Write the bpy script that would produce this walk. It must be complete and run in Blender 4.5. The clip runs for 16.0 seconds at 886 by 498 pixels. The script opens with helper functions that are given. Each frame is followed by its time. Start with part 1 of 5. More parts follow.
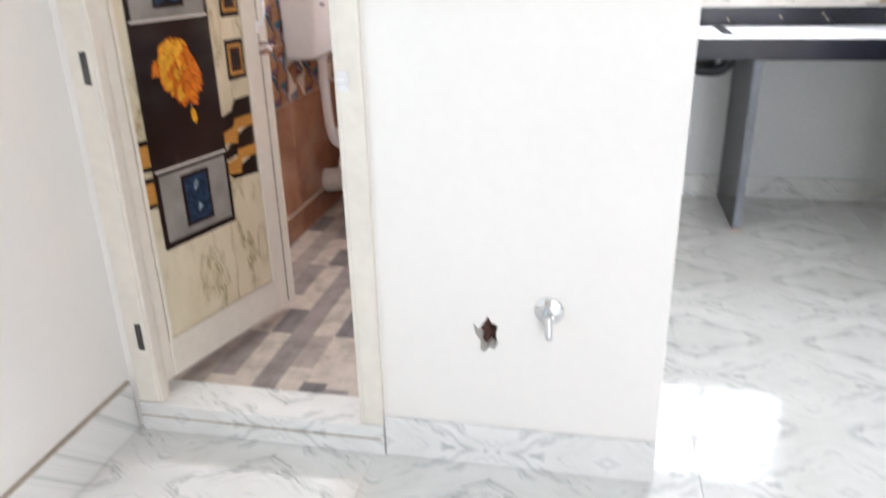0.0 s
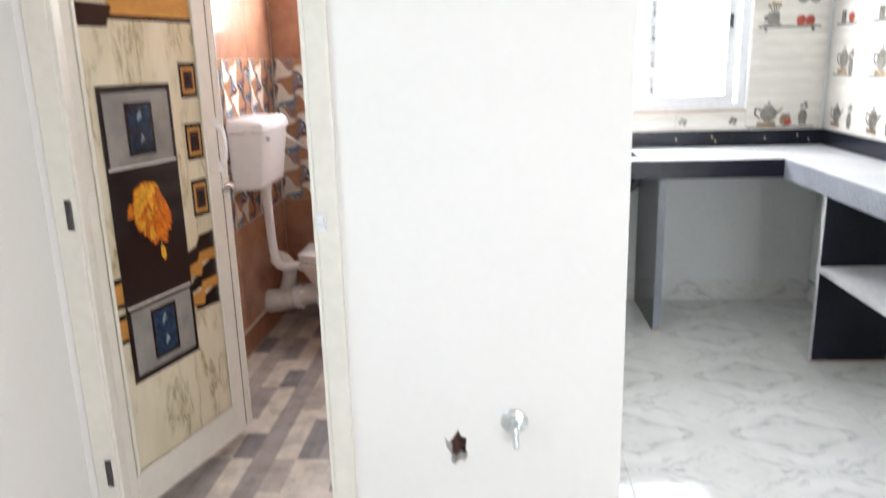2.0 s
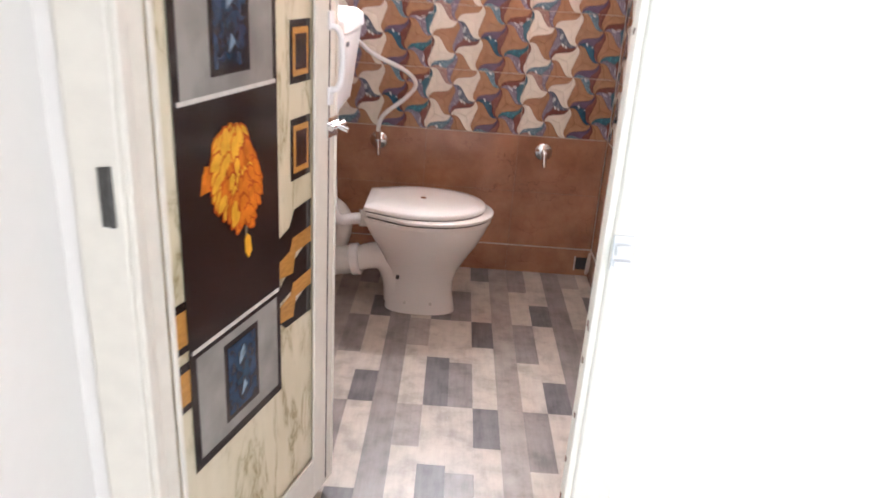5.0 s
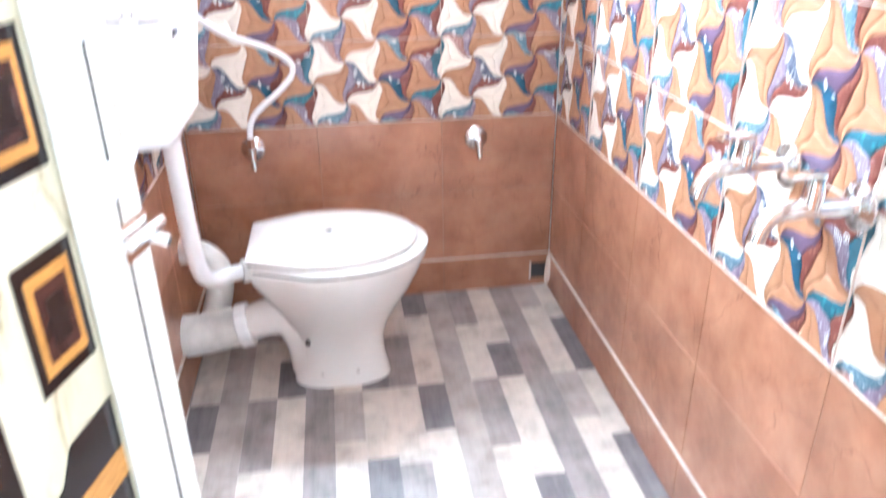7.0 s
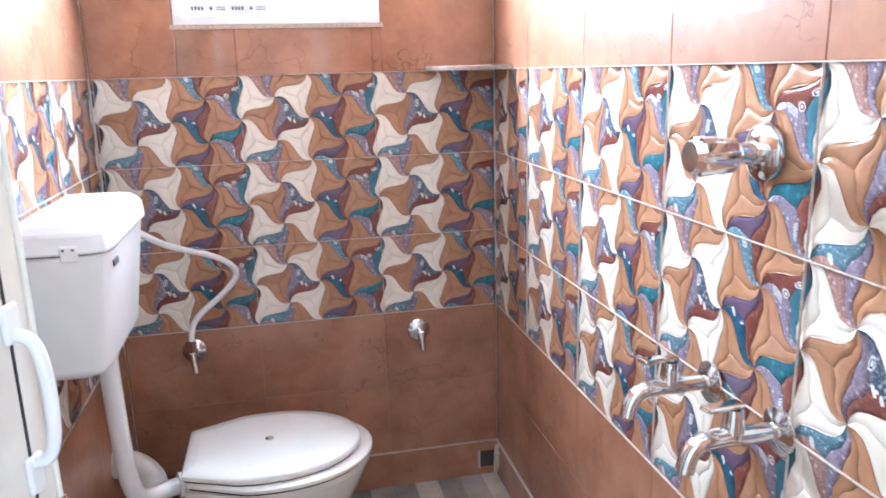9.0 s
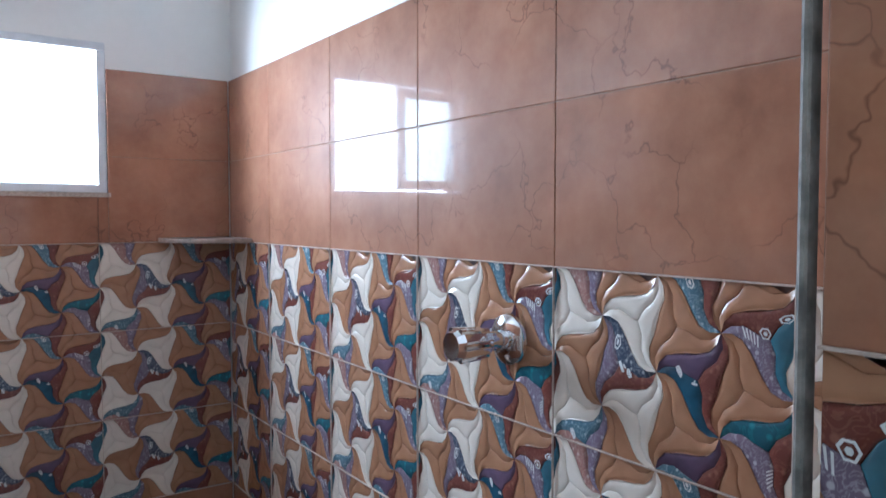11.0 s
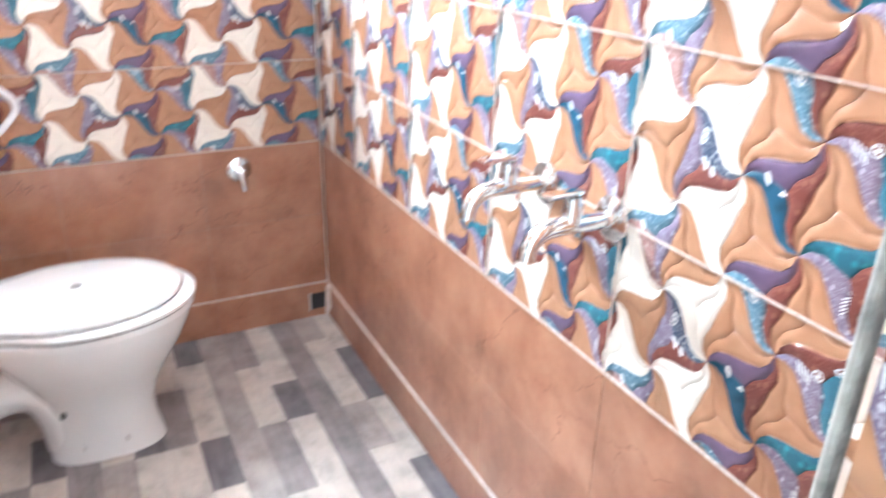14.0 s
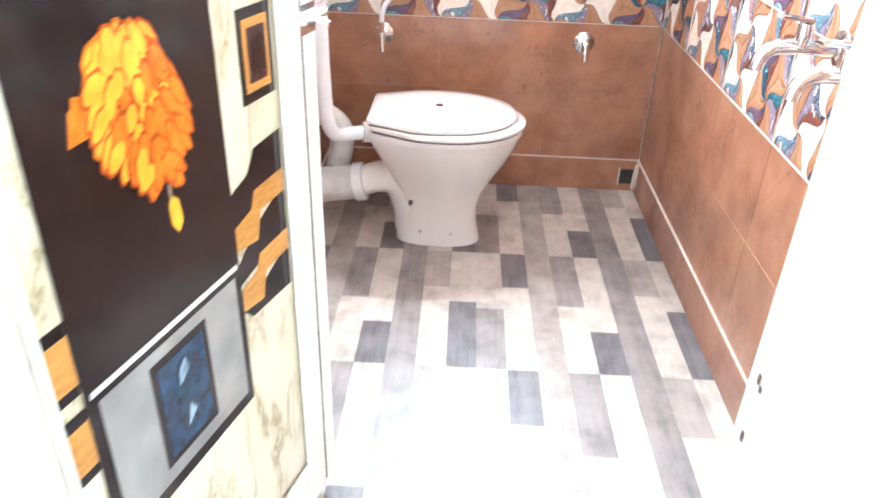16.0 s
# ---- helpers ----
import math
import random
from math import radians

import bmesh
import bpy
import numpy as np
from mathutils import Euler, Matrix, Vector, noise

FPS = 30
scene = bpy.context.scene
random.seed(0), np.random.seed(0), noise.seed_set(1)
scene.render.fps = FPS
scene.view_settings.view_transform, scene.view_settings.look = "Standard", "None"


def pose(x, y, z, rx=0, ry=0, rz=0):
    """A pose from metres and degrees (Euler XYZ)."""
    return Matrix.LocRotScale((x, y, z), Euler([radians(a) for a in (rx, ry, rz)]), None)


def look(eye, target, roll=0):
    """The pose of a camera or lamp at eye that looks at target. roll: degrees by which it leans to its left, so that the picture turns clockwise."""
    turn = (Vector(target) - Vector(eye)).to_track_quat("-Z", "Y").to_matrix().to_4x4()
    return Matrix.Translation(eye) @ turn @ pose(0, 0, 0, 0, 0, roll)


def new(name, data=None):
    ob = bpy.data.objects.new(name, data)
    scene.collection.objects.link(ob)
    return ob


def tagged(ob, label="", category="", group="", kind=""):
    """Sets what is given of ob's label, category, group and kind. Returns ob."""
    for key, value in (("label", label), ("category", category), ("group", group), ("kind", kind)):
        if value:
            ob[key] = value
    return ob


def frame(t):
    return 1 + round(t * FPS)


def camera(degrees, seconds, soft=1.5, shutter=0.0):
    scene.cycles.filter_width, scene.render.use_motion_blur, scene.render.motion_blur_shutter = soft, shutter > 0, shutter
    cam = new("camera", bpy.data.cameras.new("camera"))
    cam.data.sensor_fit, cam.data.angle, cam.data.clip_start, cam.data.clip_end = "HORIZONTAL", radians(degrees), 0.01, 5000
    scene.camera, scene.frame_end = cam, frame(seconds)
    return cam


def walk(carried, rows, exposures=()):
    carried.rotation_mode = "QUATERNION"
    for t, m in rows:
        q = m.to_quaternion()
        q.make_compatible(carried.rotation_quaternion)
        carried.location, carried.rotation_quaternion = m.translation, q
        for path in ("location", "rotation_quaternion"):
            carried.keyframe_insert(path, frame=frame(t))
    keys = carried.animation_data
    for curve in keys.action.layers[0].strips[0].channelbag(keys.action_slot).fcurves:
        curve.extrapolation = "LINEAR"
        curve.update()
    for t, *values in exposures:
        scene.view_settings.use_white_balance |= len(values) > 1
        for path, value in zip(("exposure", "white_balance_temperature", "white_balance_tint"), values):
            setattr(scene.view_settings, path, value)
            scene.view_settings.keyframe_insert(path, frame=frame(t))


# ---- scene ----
# All lengths below are in plan units; one plan unit is U metres.
U = 1.05
cam = camera(61.7, 16.0, soft=1.5, shutter=0.5)
PATH = [
    (0, (0.004, 0.123, 1.276), (-0.375, 1.935, 0.517), -1.4),
    (0.5, (-0.06, 0.072, 1.241), (-0.241, 1.845, 0.334), -1.9),
    (1, (-0.137, 0.028, 1.263), (-0.265, 1.824, 0.392), -1.6),
    (1.5, (-0.162, -0.004, 1.314), (-0.234, 1.863, 0.601), -0.5),
    (2, (-0.116, -0.041, 1.378), (-0.261, 1.891, 0.882), -1.6),
    (2.5, (-0.083, -0.096, 1.423), (-0.343, 1.868, 1.151), -0.6),
    (3, (-0.204, -0.08, 1.412), (-0.516, 1.876, 1.132), 0.6),
    (3.5, (-0.403, -0.003, 1.397), (-0.635, 1.951, 1.041), -0.5),
    (4, (-0.541, 0.213, 1.374), (-0.816, 2.149, 0.957), -0.5),
    (4.5, (-0.659, 0.504, 1.34), (-0.845, 2.408, 0.759), 0.8),
    (4.7, (-0.722, 0.643, 1.336), (-0.796, 2.533, 0.686), 3.6),
    (6.8, (-0.826, 1.608, 1.256), (-0.547, 3.347, 0.31), -0.1),
    (7, (-0.799, 1.627, 1.288), (-0.55, 3.415, 0.427), -0.8),
    (7.5, (-0.763, 1.64, 1.352), (-0.51, 3.515, 0.703), -1.8),
    (8, (-0.763, 1.64, 1.392), (-0.466, 3.558, 0.911), -2.0),
    (8.5, (-0.771, 1.637, 1.409), (-0.448, 3.566, 0.992), -1.7),
    (9, (-0.769, 1.633, 1.402), (-0.362, 3.533, 0.932), -1.5),
    (9.5, (-0.763, 1.635, 1.393), (-0.225, 3.497, 0.899), -0.5),
    (10, (-0.825, 1.657, 1.414), (0.103, 3.386, 1.032), 0.1),
    (10.2, (-0.858, 1.637, 1.437), (0.226, 3.292, 1.151), 0.4),
    (12.3, (-0.868, 1.637, 1.482), (0.279, 3.275, 1.472), -0.4),
    (12.5, (-0.857, 1.648, 1.461), (0.279, 3.291, 1.34), -0.1),
    (13, (-0.878, 1.662, 1.409), (0.279, 3.253, 1.048), 0.5),
    (13.5, (-0.834, 1.669, 1.36), (0.23, 3.253, 0.76), 0.4),
    (14, (-0.779, 1.679, 1.287), (0.041, 3.316, 0.481), 1.3),
    (14.5, (-0.748, 1.682, 1.244), (-0.392, 3.43, 0.338), 1.7),
    (15, (-0.723, 1.629, 1.243), (-0.699, 3.42, 0.353), 0.7),
    (15.5, (-0.757, 1.474, 1.231), (-0.731, 3.228, 0.27), 1.6),
    (16, (-0.79, 1.299, 1.229), (-0.817, 3.035, 0.235), 2.4),
]
EXPOSURE = [(0.0, 0.24, 6400, 15), (0.5, 0.04, 6400, 14), (1.0, 0.02, 6400, 13), (1.5, 0.12, 6400, 13), (2.0, 0.20, 6400, 13), (2.5, -0.14, 6400, 13), (3.0, -0.3, 6300, 13), (3.5, -0.25, 6300, 13), (4.0, 0.20, 6400, 15), (4.5, 0.42, 6450, 16), (4.7, 0.5, 6400, 16),
            (7.0, 2.0, 5150, 5), (7.5, 1.65, 5150, 5), (8.0, 1.4, 5150, 5), (8.5, 0.85, 5200, 6), (9.5, 0.85, 5200, 5), (10.0, 1.0, 5100, 3), (10.2, 0.7, 5050, 4), (12.3, -1.85, 4850, 5), (12.5, -1.85, 4850, 5), (13.0, -0.25, 5250, 5),
            (13.5, 1.15, 5250, 5), (14.0, 1.75, 5200, 4), (14.5, 1.8, 5350, 5), (15.0, 1.7, 5400, 5), (16.0, 1.9, 5500, 5)]
walk(cam, [(t, look([U * c for c in eye], [U * c for c in target], roll)) for t, eye, target, roll in PATH], EXPOSURE)

# ---- light ----
world = bpy.data.worlds.new("sky")
scene.world = world
world.use_nodes = True
sky = world.node_tree.nodes.new("ShaderNodeTexSky")
sky.sky_type, sky.sun_disc = "NISHITA", False
sky.sun_elevation, sky.sun_rotation = radians(50), radians(90)
background = world.node_tree.nodes["Background"]
background.inputs[1].default_value = 0.12
world.node_tree.links.new(sky.outputs[0], background.inputs[0])

sun = new("sun", bpy.data.lights.new("sun", "SUN"))
sun.data.energy, sun.data.angle, sun.data.color = 2.5, radians(0.5), (1, 0.95, 0.88)
sun.matrix_world = look((6, 0, 7.2), (0, 0, 0))


def window_light(name, eye, target, width, height, watts, colour=(1, 1, 1)):
    lamp = new(name, bpy.data.lights.new(name, "AREA"))
    lamp.data.shape, lamp.data.size, lamp.data.size_y = "RECTANGLE", width * U, height * U
    lamp.data.energy, lamp.data.color = watts, colour
    lamp.matrix_world = look([U * c for c in eye], [U * c for c in target])
    return lamp


window_light("bath_window_light", (-0.745, 3.97, 1.74), (-0.745, 2.0, 1.5), 0.60, 0.46, 105, (0.98, 0.99, 1))
window_light("kitchen_window_light", (0.73, 4.32, 1.52), (0.73, 2.0, 1.3), 1.10, 1.0, 56, (0.93, 0.97, 1))
window_light("hall_window_light", (-1.48, 0.6, 1.4), (0, 0.6, 1.3), 1.5, 1.4, 14, (0.90, 0.97, 1))
# unseen fill lamp added behind the camera to brighten the hall
window_light("rear_fill_light", (1.5, -2.45, 1.2), (0.4, 0, 1.15), 1.7, 2.1, 82, (0.96, 0.98, 1))

# ---- materials ----


def material(name, rough=0.5, metal=0.0, spec=0.5, coat=0.0):
    m = bpy.data.materials.new(name)
    m.use_nodes = True
    p = m.node_tree.nodes["Principled BSDF"]
    p.inputs["Roughness"].default_value = rough
    p.inputs["Metallic"].default_value = metal
    p.inputs["Specular IOR Level"].default_value = spec
    p.inputs["Coat Weight"].default_value = coat
    p.inputs["Coat Roughness"].default_value = 0.05
    return m, m.node_tree.nodes, m.node_tree.links, p


def add(nodes, kind, **values):
    n = nodes.new(kind)
    for key, value in values.items():
        n.inputs[key.replace("_", " ")].default_value = value
    return n


def ramp(nodes, links, source, stops):
    r = nodes.new("ShaderNodeValToRGB")
    while len(r.color_ramp.elements) < len(stops):
        r.color_ramp.elements.new(0.5)
    for e, (place, colour) in zip(r.color_ramp.elements, stops):
        e.position, e.color = place, (*colour, 1) if len(colour) == 3 else colour
    links.new(source, r.inputs[0])
    return r.outputs[0]


def mix(nodes, links, kind, factor, a, b):
    n = nodes.new("ShaderNodeMix")
    n.data_type, n.blend_type = "RGBA", kind
    for value, socket in ((factor, n.inputs[0]), (a, n.inputs[6]), (b, n.inputs[7])):
        if isinstance(value, (int, float)):
            socket.default_value = value
        elif isinstance(value, tuple):
            socket.default_value = (*value, 1)
        else:
            links.new(value, socket)
    return n.outputs[2]


def bump(nodes, links, p, height, strength, distance=0.002):
    b = add(nodes, "ShaderNodeBump", Strength=strength, Distance=distance)
    links.new(height, b.inputs["Height"])
    links.new(b.outputs[0], p.inputs["Normal"])


def plain(name, colour, rough=0.5, metal=0.0, grain=60, depth=0.12, relief=0.05, spec=0.5, coat=0.0, stretch=(1, 1, 1)):
    """Colour with large blotches and fine grain."""
    m, nodes, links, p = material(name, rough, metal, spec, coat)
    at = nodes.new("ShaderNodeTexCoord")
    mapping = add(nodes, "ShaderNodeMapping", Scale=stretch)
    links.new(at.outputs["Object"], mapping.inputs[0])
    big = add(nodes, "ShaderNodeTexNoise", Scale=3.0, Detail=4.0)
    fine = add(nodes, "ShaderNodeTexNoise", Scale=float(grain), Detail=5.0)
    for n in (big, fine):
        links.new(mapping.outputs[0], n.inputs["Vector"])
    dark = tuple(c * (1 - 2 * depth) for c in colour)
    light = tuple(min(1, c * (1 + depth)) for c in colour)
    a = ramp(nodes, links, big.outputs[0], [(0.3, dark), (0.7, light)])
    b = mix(nodes, links, "MIX", 0.5, a, ramp(nodes, links, fine.outputs[0], [(0.35, dark), (0.65, light)]))
    links.new(b, p.inputs["Base Color"])
    rr = nodes.new("ShaderNodeMapRange")
    rr.inputs[3].default_value, rr.inputs[4].default_value = max(0.02, rough * 0.75), min(1, rough * 1.3)
    links.new(big.outputs[0], rr.inputs[0])
    links.new(rr.outputs[0], p.inputs["Roughness"])
    if relief:
        bump(nodes, links, p, fine.outputs[0], relief)
    return m


def maths(nodes, links, op, a, b):
    n = nodes.new("ShaderNodeMath")
    n.operation = op
    for k, v in enumerate((a, b)):
        if isinstance(v, (int, float)):
            n.inputs[k].default_value = v
        else:
            links.new(v, n.inputs[k])
    return n.outputs[0]


def marble(name):
    """White book-matched marble: bundles of grey strokes that meet in diamonds."""
    m, nodes, links, p = material(name, 0.07, 0, 0.5)
    at = nodes.new("ShaderNodeTexCoord")
    split = nodes.new("ShaderNodeSeparateXYZ")
    links.new(at.outputs["Object"], split.inputs[0])
    u = maths(nodes, links, "PINGPONG", maths(nodes, links, "ADD", split.outputs[0], 20.06), 0.31)
    v = maths(nodes, links, "PINGPONG", maths(nodes, links, "ADD", maths(nodes, links, "ADD", split.outputs[1], split.outputs[2]), 20.03), 0.27)
    across = maths(nodes, links, "ADD", maths(nodes, links, "MULTIPLY", u, 0.62), v)
    along = maths(nodes, links, "SUBTRACT", u, maths(nodes, links, "MULTIPLY", v, 0.62))
    folded = nodes.new("ShaderNodeCombineXYZ")
    links.new(across, folded.inputs[0])
    links.new(along, folded.inputs[1])
    wobble = add(nodes, "ShaderNodeTexNoise", Scale=7.0, Detail=3.0)
    links.new(folded.outputs[0], wobble.inputs["Vector"])
    bent = mix(nodes, links, "LINEAR_LIGHT", 0.035, folded.outputs[0], wobble.outputs[1])
    fine = add(nodes, "ShaderNodeMapping", Scale=(1.0, 0.13, 1.0))
    links.new(bent, fine.inputs[0])
    stroke = add(nodes, "ShaderNodeTexNoise", Scale=60.0, Detail=4.0, Roughness=0.6)
    bundle = add(nodes, "ShaderNodeTexNoise", Scale=11.0, Detail=2.0)
    for n in (stroke, bundle):
        links.new(fine.outputs[0], n.inputs["Vector"])
    wave = add(nodes, "ShaderNodeTexWave", Scale=2.1, Distortion=0.8, Detail=3.0, Detail_Scale=3.0)
    links.new(bent, wave.inputs["Vector"])
    cloud = add(nodes, "ShaderNodeTexNoise", Scale=6.0, Detail=5.0)
    gate = add(nodes, "ShaderNodeTexNoise", Scale=13.0, Detail=3.0)
    links.new(folded.outputs[0], cloud.inputs["Vector"])
    links.new(folded.outputs[0], gate.inputs["Vector"])
    lines = ramp(nodes, links, stroke.outputs[0], [(0.50, (0, 0, 0)), (0.66, (1, 1, 1))])
    band = ramp(nodes, links, bundle.outputs[0], [(0.44, (0.04, 0.04, 0.04)), (0.62, (0.95, 0.95, 0.95))])
    vein = ramp(nodes, links, wave.outputs[1], [(0.0, (0.5, 0.5, 0.5)), (0.012, (0.25, 0.25, 0.25)), (0.035, (0, 0, 0))])
    broken = ramp(nodes, links, gate.outputs[0], [(0.38, (0.15, 0.15, 0.15)), (0.58, (1, 1, 1))])
    amount = mix(nodes, links, "LIGHTEN", 1.0, mix(nodes, links, "MULTIPLY", 1.0, lines, band), mix(nodes, links, "MULTIPLY", 1.0, vein, broken))
    base = ramp(nodes, links, cloud.outputs[0], [(0.3, (0.70, 0.705, 0.68)), (0.7, (0.81, 0.81, 0.79))])
    links.new(mix(nodes, links, "MIX", amount, base, (0.33, 0.36, 0.36)), p.inputs["Base Color"])
    return m


def marble_print(name):
    """Cream panel print with thin olive veins that run upwards."""
    m, nodes, links, p = material(name, 0.16, 0, 0.5)
    at = nodes.new("ShaderNodeTexCoord")
    mapping = add(nodes, "ShaderNodeMapping", Scale=(1.0, 1.0, 0.33))
    links.new(at.outputs["Object"], mapping.inputs[0])
    ridge = add(nodes, "ShaderNodeTexNoise", Scale=8.0, Detail=5.0, Roughness=0.62, Distortion=0.4)
    haze = add(nodes, "ShaderNodeTexNoise", Scale=9.0, Detail=4.0)
    for n in (ridge, haze):
        links.new(mapping.outputs[0], n.inputs["Vector"])
    vein = ramp(nodes, links, maths(nodes, links, "ABSOLUTE", maths(nodes, links, "SUBTRACT", ridge.outputs[0], 0.5), 0.0), [(0.0, (0.85, 0.85, 0.85)), (0.012, (0.35, 0.35, 0.35)), (0.05, (0, 0, 0))])
    open_part = ramp(nodes, links, haze.outputs[0], [(0.42, (0.08, 0.08, 0.08)), (0.58, (1, 1, 1))])
    base = ramp(nodes, links, haze.outputs[0], [(0.35, (0.70, 0.63, 0.48)), (0.65, (0.60, 0.53, 0.37))])
    amount = mix(nodes, links, "MULTIPLY", 1.0, vein, open_part)
    links.new(mix(nodes, links, "MIX", amount, base, (0.24, 0.19, 0.09)), p.inputs["Base Color"])
    return m


def glazed(name, colour, veins):
    """Glossy wall tile with hair-thin dark cracks printed in it."""
    m, nodes, links, p = material(name, 0.045, 0, 0.5)
    at = nodes.new("ShaderNodeTexCoord")
    info = nodes.new("ShaderNodeObjectInfo")
    cloud = add(nodes, "ShaderNodeTexNoise", Scale=7.0, Detail=6.0, Roughness=0.65)
    warp = add(nodes, "ShaderNodeTexNoise", Scale=9.0, Detail=4.0)
    links.new(at.outputs["Object"], cloud.inputs["Vector"])
    links.new(at.outputs["Object"], warp.inputs["Vector"])
    pushed = mix(nodes, links, "LINEAR_LIGHT", 0.10, at.outputs["Object"], warp.outputs[1])
    cells = add(nodes, "ShaderNodeTexVoronoi", Scale=6.0)
    cells.feature = "DISTANCE_TO_EDGE"
    links.new(pushed, cells.inputs["Vector"])
    gate = add(nodes, "ShaderNodeTexNoise", Scale=5.0, Detail=2.0)
    links.new(at.outputs["Object"], gate.inputs["Vector"])
    crack = ramp(nodes, links, cells.outputs[0], [(0.0, (0.6, 0.6, 0.6)), (0.011, (0, 0, 0))])
    open_part = ramp(nodes, links, gate.outputs[0], [(0.44, (0, 0, 0)), (0.56, (1, 1, 1))])
    amount = mix(nodes, links, "MULTIPLY", 1.0, crack, open_part)
    low, high = tuple(c * 0.70 for c in colour), (colour[0] * 1.18, colour[1] * 1.28, colour[2] * 1.3)
    base = ramp(nodes, links, cloud.outputs[0], [(0.3, low), (0.7, high)])
    tone = nodes.new("ShaderNodeMapRange")
    tone.inputs[3].default_value, tone.inputs[4].default_value = 0.92, 1.06
    links.new(info.outputs["Random"], tone.inputs[0])
    base = mix(nodes, links, "MULTIPLY", 1.0, base, tone.outputs[0])
    links.new(mix(nodes, links, "MIX", amount, base, veins), p.inputs["Base Color"])
    p.inputs["Coat Weight"].default_value = 0.2
    p.inputs["Coat Roughness"].default_value = 0.42
    bump(nodes, links, p, cloud.outputs[0], 0.006)
    return m


def plank(name, colour, dark):
    """Wood-look floor tile strip: grain along y, smudges."""
    m, nodes, links, p = material(name, 0.38, 0, 0.35)
    at = nodes.new("ShaderNodeTexCoord")
    info = nodes.new("ShaderNodeObjectInfo")
    shift = nodes.new("ShaderNodeVectorMath")
    shift.operation = "ADD"
    links.new(at.outputs["Object"], shift.inputs[0])
    links.new(info.outputs["Location"], shift.inputs[1])
    mapping = add(nodes, "ShaderNodeMapping", Scale=(30, 3.5, 1))
    links.new(shift.outputs[0], mapping.inputs[0])
    grain = add(nodes, "ShaderNodeTexNoise", Scale=1.6, Detail=7.0, Roughness=0.7)
    links.new(mapping.outputs[0], grain.inputs["Vector"])
    smudge = add(nodes, "ShaderNodeTexNoise", Scale=12.0, Detail=6.0, Roughness=0.6)
    links.new(shift.outputs[0], smudge.inputs["Vector"])
    a = ramp(nodes, links, grain.outputs[0], [(0.3, dark), (0.6, colour)])
    b = ramp(nodes, links, smudge.outputs[0], [(0.36, tuple(c * 0.42 for c in colour)), (0.5, tuple(c * 0.85 for c in colour)), (0.64, tuple(min(1, c * 1.12) for c in colour))])
    links.new(mix(nodes, links, "MIX", 0.5, a, b), p.inputs["Base Color"])
    bump(nodes, links, p, grain.outputs[0], 0.08)
    return m


def ornament(name, colour, line, scale):
    """Printed filigree in two colours on a glossy tile."""
    m, nodes, links, p = material(name, 0.12, 0, 0.5)
    at = nodes.new("ShaderNodeTexCoord")
    cells = add(nodes, "ShaderNodeTexVoronoi", Scale=float(scale))
    links.new(at.outputs["Object"], cells.inputs["Vector"])
    patch = add(nodes, "ShaderNodeTexNoise", Scale=float(scale) * 0.55, Detail=3.0, Distortion=2.5)
    links.new(at.outputs["Object"], patch.inputs["Vector"])
    rings = nodes.new("ShaderNodeMath")
    rings.operation = "SINE"
    times = nodes.new("ShaderNodeMath")
    times.operation = "MULTIPLY"
    times.inputs[1].default_value = 34.0
    links.new(patch.outputs[0], times.inputs[0])
    links.new(times.outputs[0], rings.inputs[0])
    fleck = ramp(nodes, links, cells.outputs[0], [(0.16, (0.9, 0.9, 0.9)), (0.26, (0, 0, 0))])
    c = ramp(nodes, links, rings.outputs[0], [(0.45, colour), (0.9, tuple(0.6 * a + 0.4 * b for a, b in zip(colour, line)))])
    c = mix(nodes, links, "MIX", fleck, c, line)
    links.new(c, p.inputs["Base Color"])
    return m


def glass(name, colour, rough, relief=0.0):
    m, nodes, links, p = material(name, rough, 0, 0.5)
    p.inputs["Base Color"].default_value = (*colour, 1)
    p.inputs["Transmission Weight"].default_value = 1.0
    p.inputs["IOR"].default_value = 1.1
    if relief:
        at = nodes.new("ShaderNodeTexCoord")
        cells = add(nodes, "ShaderNodeTexVoronoi", Scale=14.0)
        cells.feature = "DISTANCE_TO_EDGE"
        links.new(at.outputs["Object"], cells.inputs["Vector"])
        h = ramp(nodes, links, cells.outputs[0], [(0.0, (1, 1, 1)), (0.05, (0, 0, 0))])
        bump(nodes, links, p, h, relief, 0.004)
    return m


WALL = plain("wall_paint", (0.82, 0.795, 0.76), 0.55, grain=40, depth=0.010, relief=0.06)
CEIL = plain("ceiling_paint", (0.82, 0.82, 0.80), 0.7, grain=30, depth=0.02, relief=0.05)
KWALL = plain("kitchen_paint", (0.74, 0.76, 0.75), 0.55, grain=40, depth=0.03, relief=0.08)
MARBLE = marble("white_marble")
BROWN = glazed("brown_tile", (0.345, 0.152, 0.086), (0.07, 0.03, 0.02))
BED = plain("tile_bed", (0.10, 0.055, 0.04), 0.6, depth=0.2)
GROUT = plain("white_grout", (0.56, 0.45, 0.375), 0.8, grain=120, depth=0.2)
CEMENT = plain("smeared_cement", (0.30, 0.27, 0.235), 0.7, grain=60, depth=0.35, relief=0.3)
JOINT = plain("brown_grout", (0.36, 0.22, 0.15), 0.8, grain=120, depth=0.2)
CREAM = plain("cream_glaze", (0.72, 0.65, 0.56), 0.2, grain=25, depth=0.05, relief=0)
TAN = plain("tan_glaze", (0.36, 0.185, 0.10), 0.2, grain=25, depth=0.12, relief=0)
RUST = ornament("rust_print", (0.14, 0.045, 0.035), (0.24, 0.10, 0.07), 70)
TEAL = ornament("teal_print", (0.03, 0.11, 0.15), (0.05, 0.24, 0.29), 45)
